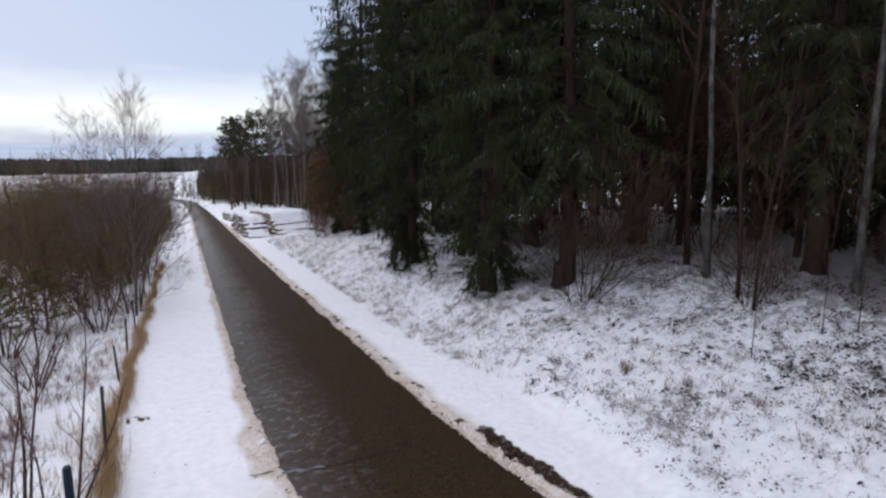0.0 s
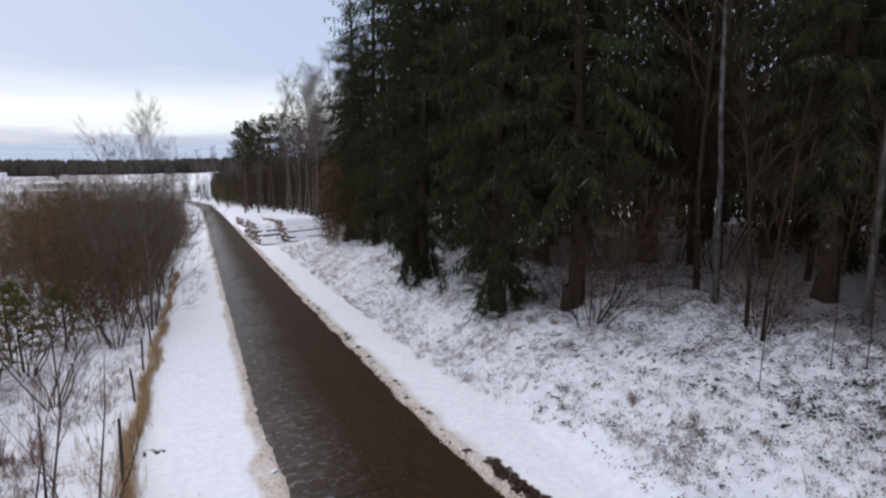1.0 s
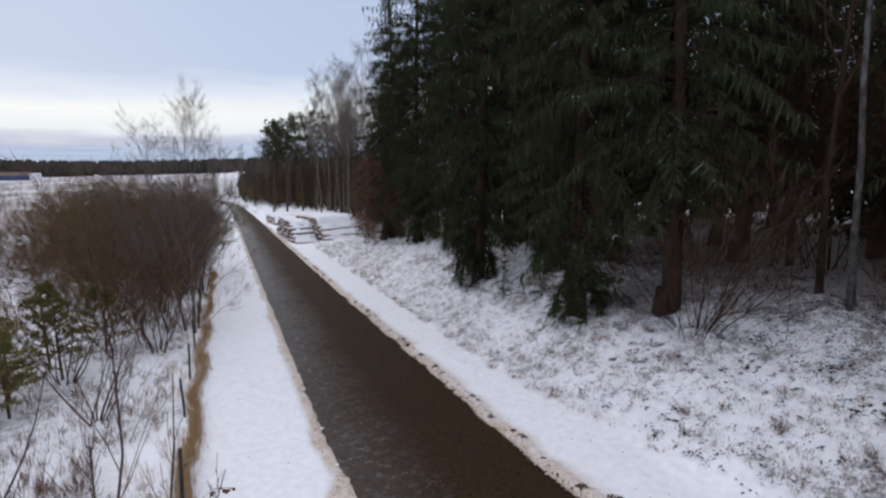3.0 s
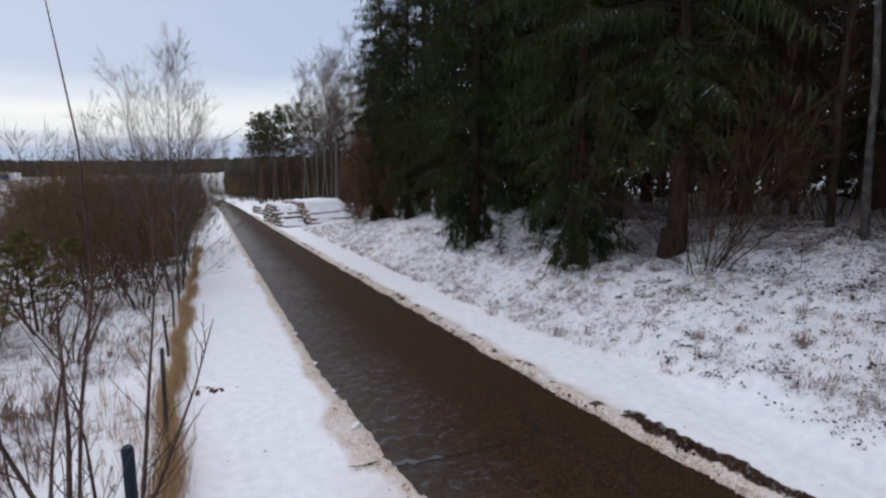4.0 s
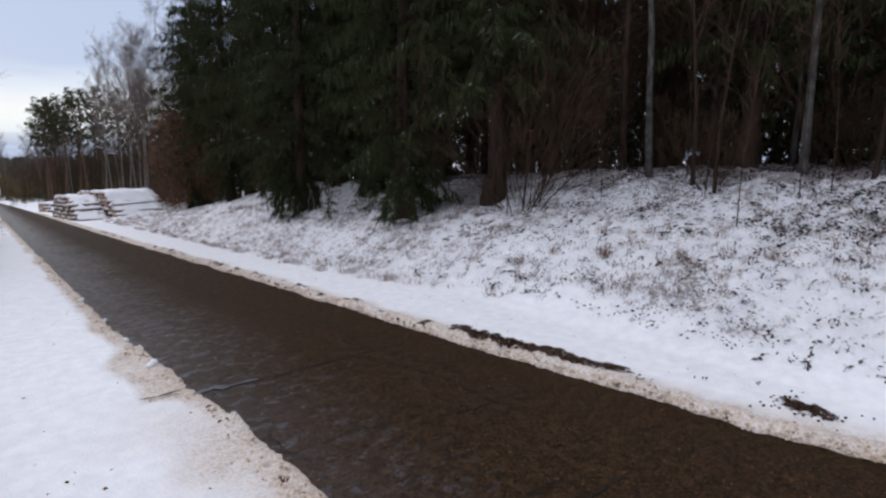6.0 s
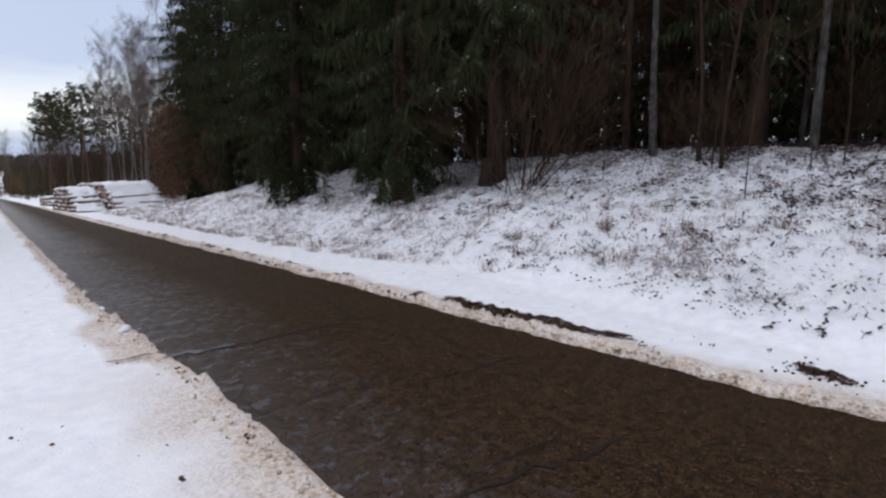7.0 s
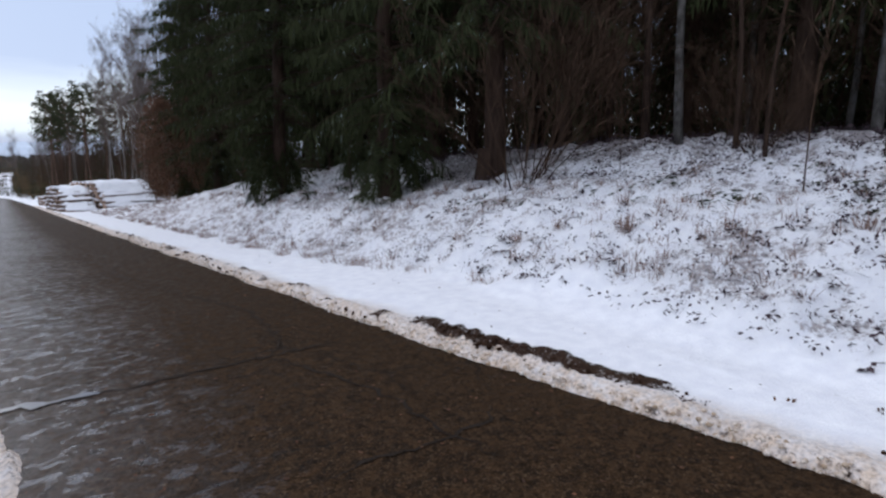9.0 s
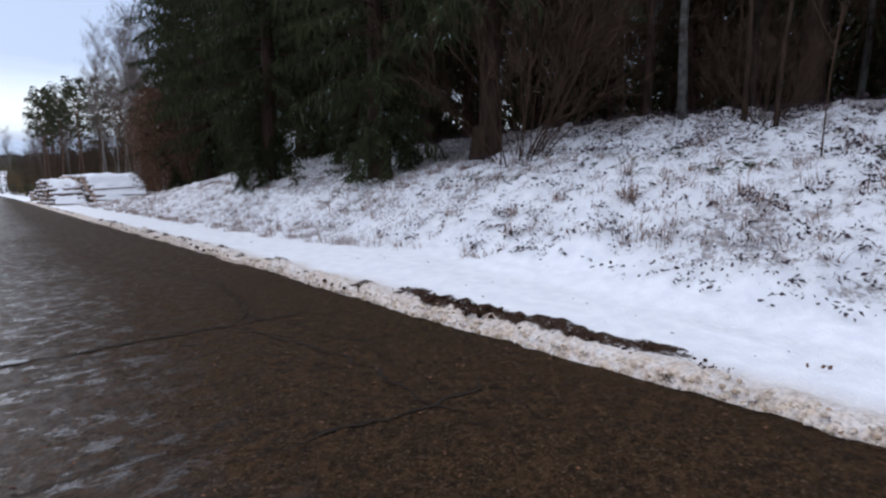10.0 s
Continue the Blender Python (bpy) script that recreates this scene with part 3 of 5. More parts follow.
placed = [(7.7, 13), (8.2, 19.6), (9, 24.5), (8.8, 29.5), (10.5, 21.5), (9.3, 11.6), (10.8, 15.5), (12, 26), (11.5, 32.5), (13.2, 18.6), (12.6, 3.2), (12.9, -0.5), (11.8, -3.5),
          (11.4, 8.5), (13.4, 11.1), (11.3, 5.8), (12.4, 7.3), (12.7, 10.3), (13.0, 13.2)]
stands = []


def ride(x, y):
    """A narrow ride through the wood, along which the sky shows."""
    return 12.5 < x < 30 and abs(y - 9.6 - 0.66 * (x - 12)) < 0.8


for k in range(4000):
    x, y = 13.5 + 40 * wood.random() ** 1.35, wood.uniform(-20, 44)
    if min((x - a) ** 2 + (y - b) ** 2 for a, b in placed) < 2.7 ** 2 or (x < 16 and 4 < y < 12) or ride(x, y):
        continue
    placed.append((x, y))
    stands.append((x, y))
    if len(stands) > 150:
        break
for k, (x, y) in enumerate(stands):
    if k == 0:
        put(inner, x, y, wood.uniform(0, 360))
    else:
        again(inner, x, y, wood.uniform(0, 360), wood.uniform(0.85, 1.15))
put(young, 18.0, 9.6, 0)
# small spruces; the first two stand in for tips of hanging boughs
for x, y, a, q in ((6.85, 18.35, 40, 0.24), (7.35, 16.7, 130, 0.26), (7.9, 15.4, 220, 0.30), (8.2, 22.5, 300, 0.34)):
    again(young, x, y, a, q)
for x, y, a, q in ((13.5, 4.9, 150, 0.75), (12.5, 3.7, 20, 0.6), (15.5, 6.4, 80, 1.0), (16.2, 9.0, 310, 1.0), (14.4, 2.5, 120, 1.0), (17.5, 3.4, 210, 1.2), (19.4, 12.4, 270, 1.2), (14.8, 0.8, 60, 0.9), (21.0, 14.4, 40, 1.5), (23.5, 16.2, 140, 1.6), (21.5, 6.2, 200, 1.4), (24.5, 9.0, 330, 1.6), (20.4, 9.4, 90, 1.3), (23.0, 2.0, 10, 1.5), (26.0, 12.6, 250, 1.7), (19.0, 16.4, 70, 1.3), (15.7, 21.6, 130, 1.1), (18.8, 25.4, 220, 1.4)):
    again(young, x, y, a, q)
for i in range(8):
    for j in range(14):
        x, y = 19 + 4.8 * i + wood.uniform(-1.6, 1.6), -16 + 4.2 * j + wood.uniform(-1.6, 1.6)
        if x > 23 or (not ride(x, y) and (i + j) % 3 == 0):
            again(young, x, y, wood.uniform(0, 360), wood.uniform(0.6, 1.3))


# ---- bare trees ----
BROAD = [0.012]     # least width of a twig, wider where a blade stands for a spray of twigs


def grow(buf, rng, p, d, length, radius, level, levels, sides, spread, up, kids, twist=0.16, flat=9, tw=1.0):
    """A limb and all that springs from it; from level flat on, twigs are slim blades."""
    if level >= flat:
        broad = BROAD[0]
        d = (d + Vector((rng.gauss(0, twist), rng.gauss(0, twist), up))).normalized()
        o = d.orthogonal().normalized()
        o.rotate(Matrix.Rotation(rng.uniform(0, 6.283), 3, d))
        buf.blade(p, d, o, length, max(broad, radius * 1.6))
        if level < levels:
            for i in range(kids[min(level, len(kids) - 1)]):
                t = rng.uniform(0.2, 0.9)
                dd = (d + unit(rng.uniform(0, 6.283), rng.uniform(-1, 1)) * spread).normalized()
                grow(buf, rng, p + d * (length * t), dd, length * rng.uniform(0.35, 0.65), radius * 0.6, level + 1, levels, sides, spread, up, kids, twist, flat, tw)
        return
    n = 5 if level < 1 else (4 if level < 2 else 2)
    pts, radii = [p.copy()], [radius]
    for i in range(n):
        d = (d + Vector((rng.gauss(0, twist), rng.gauss(0, twist), rng.gauss(0, twist * 0.5) + up))).normalized()
        p = p + d * (length / n)
        pts.append(p.copy())
        radii.append(max(0.0024, radius * (1 - 0.85 * (i + 1) / n)))
    buf.tube(pts, radii, sides[min(level, len(sides) - 1)])
    if level >= levels:
        return
    m = kids[min(level, len(kids) - 1)]
    for i in range(m):
        t = rng.uniform(0.22 if level else 0.3, 0.98)
        k = min(n - 1, int(t * n))
        q = pts[k].lerp(pts[k + 1], t * n - k)
        ax = (pts[k + 1] - pts[k]).normalized()
        o = ax.orthogonal().normalized()
        o.rotate(Matrix.Rotation(rng.uniform(0, 6.283), 3, ax))
        dd = (ax * 1.0 + o * spread * rng.uniform(0.6, 1.3)).normalized()
        grow(buf, rng, q, dd, tw * length * rng.uniform(0.34, 0.62) * (1.15 - 0.6 * t), max(0.004, radii[k] * 0.55 * min(1, tw * 1.6)), level + 1, levels, sides, spread, up, kids, twist, flat, tw)


def bare_tree_meshes(seed, height, radius, bark, twig, kids=(16, 8, 5), levels=3, clear=0.35, spread=0.75, up=0.06, flat=3, reach=1.0):
    """A trunk, and its limbs as meshes of their own."""
    rng = random.Random(seed)
    trunk, limbs = Buf(), []
    n = 9
    pts = [Vector((0, 0, -0.3))]
    p = Vector((0, 0, 0))
    d = Vector((0, 0, 1))
    for i in range(n + 1):
        pts.append(p.copy())
        d = (d + Vector((rng.gauss(0, 0.035), rng.gauss(0, 0.035), 0.08))).normalized()
        p = p + d * (height * 0.92 / n)
    rad = [radius * 1.3] + [max(0.006, radius * (1.12 if i == 0 else 1) * (1 - 0.93 * i / n)) for i in range(n + 1)]
    trunk.tube(pts, rad, 9)
    for i in range(kids[0]):
        t = clear + (1 - clear) * (i + rng.random()) / kids[0]
        k = min(n - 1, int(t * n))
        q = pts[k + 1].lerp(pts[min(k + 2, n + 1)], t * n - k)
        o = unit(rng.uniform(0, 6.283), 0)
        dd = (Vector((0, 0, 1)) + o * spread * rng.uniform(0.7, 1.3)).normalized()
        b = Buf()
        grow(b, rng, q, dd, reach * height * rng.uniform(0.2, 0.34) * (1.25 - 0.75 * t), max(min(0.01, radius * 0.5), rad[k + 1] * 0.5), 1, levels, (5, 4, 3, 3), spread, up, kids, 0.16, flat)
        limbs.append(b.mesh("limb", twig))
    return trunk.mesh("bare_trunk", bark, True), limbs


def bare_tree(name, label, meshes, group=""):
    t = thing(name, label, "tree", group)
    part("trunk", meshes[0], None, t)
    for me in meshes[1]:
        part("limb", me, None, t)
    return t


# trunks standing at the edge of the wood
edge_tree = bare_tree("broadleaf_tree", "slender bare tree with pale grey bark", bare_tree_meshes(21, 17, 0.088, M_GREY_BARK, M_GREY_TWIG, (14, 6, 4), 3, 0.42), "bare trees of the wood")
put(edge_tree, 10.55, 8.5, 20, 0.85, lean=(0, -1.5))
dark_tree = bare_tree("broadleaf_tree", "slender bare tree with dark bark", bare_tree_meshes(33, 15, 0.085, M_SPRUCE_BARK, M_DARK_TWIG, (14, 6, 4), 3, 0.3), "bare trees of the wood")
put(dark_tree, 10.9, 9.35, 80, 0.9, lean=(0, -8))
again(dark_tree, 13.6, 12.0, 10, 1.1, lean=(0, -4))
again(edge_tree, 11.45, 5.9, 140, 0.85, lean=(0, -2))
again(dark_tree, 9.95, 7.25, 200, 0.5, lean=(3, -6))
again(dark_tree, 9.75, 6.75, 20, 0.42, lean=(-3, 5))
again(dark_tree, 10.5, 4.6, 100, 0.5, lean=(0, 3))
again(edge_tree, 14.8, 7.2, 250, 0.75, lean=(0, -3))
again(dark_tree, 15.6, 5.2, 300, 1.1)
again(edge_tree, 16.0, 9.6, 60, 1.1)
again(dark_tree, 14.2, 8.8, 120, 0.95, lean=(0, -3))
again(edge_tree, 13.0, 1.5, 20, 1.0)

# birches and pines past the log piles
BROAD[0] = 0.011
birch = bare_tree("birch_tree", "tall bare birch with a pale trunk", bare_tree_meshes(41, 20, 0.12, M_BIRCH, M_HAZE_TWIG, (22, 9, 7, 4), 4, 0.34, 0.44, 0.07), "bare trees past the log piles")
rng = random.Random(77)
spots = [(12.5, 55), (14.0, 58), (11.8, 62), (14.5, 63), (12.4, 66), (16.0, 59), (13.2, 71), (13.0, 73), (17.5, 67), (15.0, 52), (17.0, 55), (19.0, 61), (14.0, 78), (16.5, 84), (18, 74), (20, 53)]
for i, (x, y) in enumerate(spots):
    if i == 0:
        put(birch, x, y, 0, 0.86)
    else:
        again(birch, x + rng.uniform(-0.6, 0.6), y, rng.uniform(0, 360), rng.uniform(0.70, 0.92), lean=(rng.uniform(-3, 3), rng.uniform(-3, 3)))
for x, y, q in ((11.8, 84, 0.95), (12.6, 68, 0.85), (12.4, 76, 0.9), (11.6, 60, 0.78)):
    again(birch, x, y, rng.uniform(0, 360), q, lean=(rng.uniform(-3, 3), rng.uniform(-3, 3)))


def pine_meshes(seed, height):
    rng = random.Random(seed)
    trunk, crown = Buf(), Buf()
    n = 8
    pts = [Vector((0, 0, -0.3))] + [Vector((0.15 * math.sin(i * 0.9 + seed), 0.12 * math.cos(i * 0.7), height * i / n)) for i in range(n + 1)]
    trunk.tube(pts, [0.24] + [0.2 * (1 - 0.9 * i / n) for i in range(n + 1)], 8)
    for i in range(26):
        t = 0.52 + 0.48 * (i + rng.random()) / 26
        p = Vector((0, 0, height * min(t, 0.99)))
        L = height * 0.17 * (1.25 - 0.8 * max(0, t - 0.6) / 0.4) * rng.uniform(0.5, 1.1)
        d = unit(rng.uniform(0, 6.283), rng.uniform(-0.1, 0.6))
        q = [p, p + d * L * 0.5 + Vector((0, 0, -0.1)), p + d * L + Vector((0, 0, 0.25))]
        trunk.tube(q, [0.05, 0.035, 0.015], 4)
        for c in range(8):
            b = q[1].lerp(q[2], rng.uniform(-0.2, 1.1)) + Vector((rng.gauss(0, 0.30), rng.gauss(0, 0.30), rng.gauss(0.08, 0.22)))
            for s in range(18):
                dd = unit(rng.uniform(0, 6.283), rng.uniform(-0.6, 1.2))
                crown.blade(b, dd, dd.orthogonal().normalized(), rng.uniform(0.2, 0.44), 0.085)
    return trunk.mesh("pine_trunk", M_PINE_BARK, True), crown.mesh("pine_crown", M_PINE)


pm = pine_meshes(4, 17)
pine = thing("pine_tree", "tall pine with a high dark green crown", "tree", "pines along the track")
part("trunk", pm[0], None, pine)
part("crown", pm[1], None, pine)
put(pine, 6.6, 94, 0, 0.78)
for x, y, s in ((8.3, 90, 0.8), (7.4, 101, 0.86), (10.2, 88, 0.82), (8.6, 107, 0.9), (10.8, 97, 0.9), (12.5, 90, 0.86), (9.0, 116, 0.9), (12.0, 109, 0.95), (13.6, 84, 0.8), (10.6, 122, 0.95)):
    again(pine, x, y, rng.uniform(0, 360), s)
for x, y in ((10.0, 124), (7.0, 150), (4.0, 160), (9.0, 142), (12.0, 130), (0, 172), (10.0, 101), (14.0, 106), (16, 92), (13, 82), (11.5, 78), (15.5, 76)):
    again(birch, x, y, rng.uniform(0, 360), rng.uniform(0.55, 0.8))


BROAD[0] = 0.012


# ---- shrubs ----
def shrub_meshes(seed, stems, height, twig, flare=0.5, kids=(6, 3), levels=2, rad=0.014, ring=0.25, flat=9, low=0.6, tw=1.0):
    """The stems of a shrub, each a mesh with its own twigs."""
    rng = random.Random(seed)
    out = []
    for i in range(stems):
        b = Buf()
        az = rng.uniform(0, 6.283)
        p = unit(az, 0) * ring * rng.random() + Vector((0, 0, -0.12))
        d = (Vector((0, 0, 1)) + unit(az + rng.gauss(0, 0.4), 0) * flare * rng.uniform(0.2, 1.2)).normalized()
        grow(b, rng, p, d, height * rng.uniform(low, 1.1), rad * rng.uniform(0.7, 1.3), 0, levels, (4, 3, 3), 0.7, 0.06, kids, 0.13, flat, tw)
        out.append(b.mesh("stem", twig))
    return out


def shrub(name, label, meshes, group):
    t = thing(name, label, "shrub", group)
    for me in meshes:
        part("stem", me, None, t)
    return t


THICKET = "dense bare brown shrub in the roadside thicket"
thick = [shrub("shrub", THICKET, shrub_meshes(50 + i, 9, 2.7, (M_TWIG, M_RED_TWIG, M_TWIG)[i], 0.5, (10, 8), 2, 0.013, 0.7, 2), "thicket beside the track") for i in range(3)]
used = [False] * 3
rng = random.Random(12)
n = 0
while n < 190:
    y = 17 + 50 * rng.random() ** 1.15
    x = -(2.0 if y < 24 else 1.8) - (2 + 0.34 * y) * rng.random() ** 1.2
    if (x > -4.5 and y < 19) or (y < 23 and rng.random() < 0.4) or (-8 < x < -3.8 and 14 < y < 19.5) or (x < -0.22 * y - 0.6 and rng.random() < 0.15):
        continue
    i = rng.randrange(3)
    s = rng.uniform(0.75, 1.25) * (1.15 if x > -3 and y < 30 else 0.62 if x < -0.22 * y - 0.6 else 1.45 if y > 24 else 1.1)
    if not used[i]:
        put(thick[i], x, y, 0, s)
        used[i] = True
    else:
        again(thick[i], x, y, rng.uniform(0, 360), s)
    n += 1

for k in range(15):
    again(thick[k % 3], rng.uniform(-9, -2.2), rng.uniform(10, 20), rng.uniform(0, 360), rng.uniform(0.3, 0.55))

for k in range(9):
    again(thick[k % 3], rng.uniform(-4.6, -2.1), rng.uniform(20, 40), rng.uniform(0, 360), rng.uniform(1.3, 1.75))

# the small bare tree that overtops the thicket
BROAD[0] = 0.011
field_maple = bare_tree("small_tree", "small bare many-branched tree rising from the thicket beside the fence", bare_tree_meshes(61, 11.6, 0.07, M_HAZE_TWIG, M_HAZE_TWIG, (22, 9, 7), 3, 0.16, 0.5, 0.09, 2, 1.2))
put(field_maple, -1.72, 19.6, 0, 0.60, lean=(0, 4))
for x, y, a, s, lx, ly in ((-2.0, 20.1, 100, 0.55, 0, -7), (-1.8, 20.6, 200, 0.62, -2, 1), (-2.5, 20.4, 300, 0.47, 4, -12), (-1.7, 21.3, 60, 0.50, 0, 10)):
    again(field_maple, x, y, a, s, lean=(lx, ly))
BROAD[0] = 0.012

# young bushes by the fence
sap = shrub("bush", "young bare bush with reddish stems beside the fence", shrub_meshes(71, 7, 3.1, M_STEM, 0.62, (14, 2), 2, 0.024, 0.16, 9, 0.5, 0.36), "bushes beside the fence")
put(sap, -1.62, 6.25, 0, 1.15)
for x, y, a, s in ((-4.0, 10.4, 80, 0.9), (-3.2, 13.6, 300, 0.9), (-5.6, 13.8, 20, 0.95), (-4.3, 16.4, 250, 1.0), (-7.5, 15.4, 40, 1.1), (-2.6, 18.2, 40, 1.1), (-8.5, 12.4, 140, 0.9)):
    again(sap, x, y, a, s)

for me in shrub_meshes(93, 1, 3.9, M_STEM, 0.06, (7, 2), 1, 0.020, 0.02, 9, 1.0, 0.5):
    part("stem", me, None, sap)

# an arching shoot over the verge, with a few withered leaves left on it
shoot = thing("bramble_shoot", "thin arching shoot with three withered dark leaves over the verge", "shoot")
b = Buf()
ARCH = [Vector((-1.42, 7.7, 0.0)), Vector((-1.34, 7.85, 0.55)), Vector((-1.16, 8.02, 0.92)), Vector((-0.94, 8.15, 1.06)), Vector((-0.72, 8.2, 1.0))]
b.tube(ARCH, [0.006, 0.005, 0.004, 0.003, 0.002], 4)
b.tube([Vector((-1.40, 7.3, 0.0)), Vector((-1.2, 7.5, 0.5)), Vector((-0.98, 7.7, 0.75))], [0.005, 0.004, 0.002], 3)
part("stem", b, M_STEM, shoot)
rng = random.Random(52)
for p, n in ((Vector((-0.94, 8.15, 1.04)), 5), (Vector((-0.82, 8.18, 1.02)), 4), (Vector((-0.73, 8.2, 0.99)), 2)):
    b = Buf()
    for i in range(n):
        d = unit(rng.uniform(0, 6.283), rng.uniform(-1.3, -0.1))
        b.blade(p, d, d.orthogonal().normalized(), rng.uniform(0.06, 0.10), 0.045, 0.01)
    part("leaf", b, M_FALLEN, shoot, "withered dark brown leaves")

# bush at the foot of the wood, and thin saplings
many = shrub("bush", "many-stemmed bare hazel bush under the spruces", shrub_meshes(81, 24, 3.2, M_DARK_TWIG, 0.75, (10, 6), 2, 0.0115, 0.35, 2), "bushes under the spruces")
put(many, 8.45, 10.2, 0, 1.15)
for x, y, a, s in ((9.85, 6.95, 60, 0.55), (11.4, 14.0, 200, 0.5), (13.4, 9.6, 300, 0.6), (11.9, 4.1, 40, 0.55), (12.6, 5.4, 200, 0.6), (14.5, 4.0, 130, 0.8)):
    again(many, x, y, a, s)
brush = shrub("bush", "tall dense dark brown brushwood between the trunks", shrub_meshes(85, 15, 5.6, M_DARK_TWIG, 0.5, (10, 7, 4), 3, 0.016, 0.6, 2), "brushwood in the wood")
put(brush, 13.4, 12.4, 0, 1.1)
for x, y, a, s in ((11.9, 13.4, 60, 1.0), (13.6, 11.0, 120, 1.0), (16.4, 8.6, 240, 1.2), (15.4, 5.0, 300, 1.1), (17.6, 2.6, 20, 1.2), (13.6, 2.2, 110, 0.9), (11.8, 17.4, 50, 1.0), (18.6, 11.4, 100, 1.3), (10.0, 21.0, 130, 0.7), (10.8, 28.0, 220, 0.8)):
    again(brush, x, y, a, s)
thin = bare_tree("sapling", "thin bare sapling standing in the snow", bare_tree_meshes(91, 4.4, 0.0095, M_DARK_TWIG, M_DARK_TWIG, (18, 5), 2, 0.25, 0.7, 0.05, 2), "saplings on the bank")
put(thin, 8.4, 5.77)
for x, y, a, s in ((9.46, 5.3, 60, 0.9), (9.9, 5.0, 160, 1.1), (10.4, 7.6, 200, 1.1), (9.6, 3.6, 20, 0.9), (9.0, 8.6, 100, 0.7), (10.9, 4.4, 310, 1.2)):
    again(thin, x, y, a, s)


# ---- log piles ----
def log_mesh(length, radius, sides=11):
    b = Buf()
    b.tube([Vector((0, 0, 0)), Vector((length * 0.5, 0.01, 0.01)), Vector((length, 0, 0))], [radius, radius * 0.97, radius * 0.94], sides, True)
    me = b.mesh("log", M_LOG)
    me.materials.append(M_LOG_END)
    for p in me.polygons:
        if len(p.vertices) > 4:
            p.material_index = 1
        else:
            p.use_smooth = True
    return me


def log_pile(label, x, y, turn, length, width, rows, radius, slope, drape, seed):
    rng = random.Random(seed)
    meshes = [log_mesh(length * m, radius * k) for k, m in ((0.86, 0.94), (1.0, 1.0), (1.16, 1.05), (0.95, 0.97))]
    t = thing("log_pile", label, "log pile", "log piles beside the track")
    z0 = lie(x + 0.5, y) - 0.05
    t.matrix_basis = pose(x, y, z0, 0, 0, turn)
    step = radius * 2.02
    cols = int(width / step)
    for r in range(rows):
        inset = r * slope
        for c in range(cols):
            yy = c * step + (radius if r % 2 else 0)
            if yy < inset or yy > width - r * 0.25:
                continue
            ob = part("log", meshes[rng.randrange(4)], None, t)
            fall = track_z(y + yy) - track_z(y)
            ob.matrix_basis = pose(rng.uniform(-0.22, 0.12), yy + rng.uniform(-0.05, 0.05), radius + r * radius * 1.76 + fall + rng.uniform(-0.05, 0.04), rng.uniform(0, 360), rng.uniform(-3.5, 3.5), rng.uniform(-6, 6))
    cap = Buf()
    nx, ny = 12, 60
    for j in range(ny + 1):
        for i in range(nx + 1):
            yy = (width - rows * 0.25) * j / ny
            lay = min(rows - 1, yy / slope)
            zz = radius + lay * radius * 1.76 + radius * (0.9 if lay > rows - 2 else drape) + track_z(y + yy) - track_z(y)
            edge = 0.10 * (1 if i in (0, nx) or j in (0, ny) else 0)
            cap.v.append(Vector((0.04 + (length - 0.08) * i / nx, yy, zz - edge + 0.20 * rumple(i * 0.45, yy * 2.2, seed, 1.0))))
    for j in range(ny):
        for i in range(nx):
            q = j * (nx + 1) + i
            cap.f.append((q, q + 1, q + nx + 2, q + nx + 1))
    part("snow_cap", cap, M_SNOW, t, "snow lying on the logs", True)
    return t


log_pile("snow-covered stack of short cut logs with brown ends", 4.1, 44.0, 2, 1.7, 11.0, 6, 0.155, 0.60, 0.1, 1)
log_pile("snow-covered stack of long logs behind the short ones", 6.3, 43.6, 12, 3.3, 8.0, 6, 0.165, 0.42, 0.0, 2)
log_pile("low snow-covered heap of logs", 4.4, 66.0, 3, 2.4, 7.0, 3, 0.17, 0.4, 0.6, 3)


# ---- withered beech bushes ----
def leafy_bush_meshes(seed, height, reach, leaves):
    rng = random.Random(seed)
    stems = shrub_meshes(seed, 7, height, M_RED_TWIG, reach, (8, 5), 2, 0.016, 0.2, 2)
    lv = Buf()
    for i in range(leaves):
        h = rng.random() ** 0.8
        r = reach * height * (0.25 + 0.5 * math.sin(math.pi * min(1, h * 0.9 + 0.1))) * math.sqrt(rng.random())
        p = unit(rng.uniform(0, 6.283), 0) * r + Vector((0, 0, height * (0.08 + 0.95 * h)))
        d = unit(rng.uniform(0, 6.283), rng.uniform(-1.3, 0.3))
        lv.blade(p, d, d.orthogonal().normalized(), rng.uniform(0.08, 0.14), 0.07)
    return stems, lv.mesh("withered_leaves", M_BEECH)


bm = leafy_bush_meshes(101, 5.4, 0.30, 3000)
beech = shrub("beech_bush", "young beech with withered red-brown leaves", bm[0], "young beeches")
part("foliage", bm[1], None, beech, "withered red-brown leaves")
put(beech, 7.9, 34.6, 0, 0.92)
for x, y, a, s in ((8.1, 37.8, 60, 1.0), (10.4, 36.8, 160, 1.2), (9.0, 40.5, 250, 1.15), (8.9, 32.4, 20, 0.6), (-10.2, 37.2, 100, 0.40), (-11.2, 37.8, 200, 0.36), (-9.6, 36.4, 20, 0.30), (11.6, 33.0, 10, 1.5), (12.0, 44.0, 80, 1.4), (-14.5, 40, 20, 0.7)):
    again(beech, x, y, a, s)

# small conifers among the thicket
again(young, -10.6, 55.0, 0, 1.05)


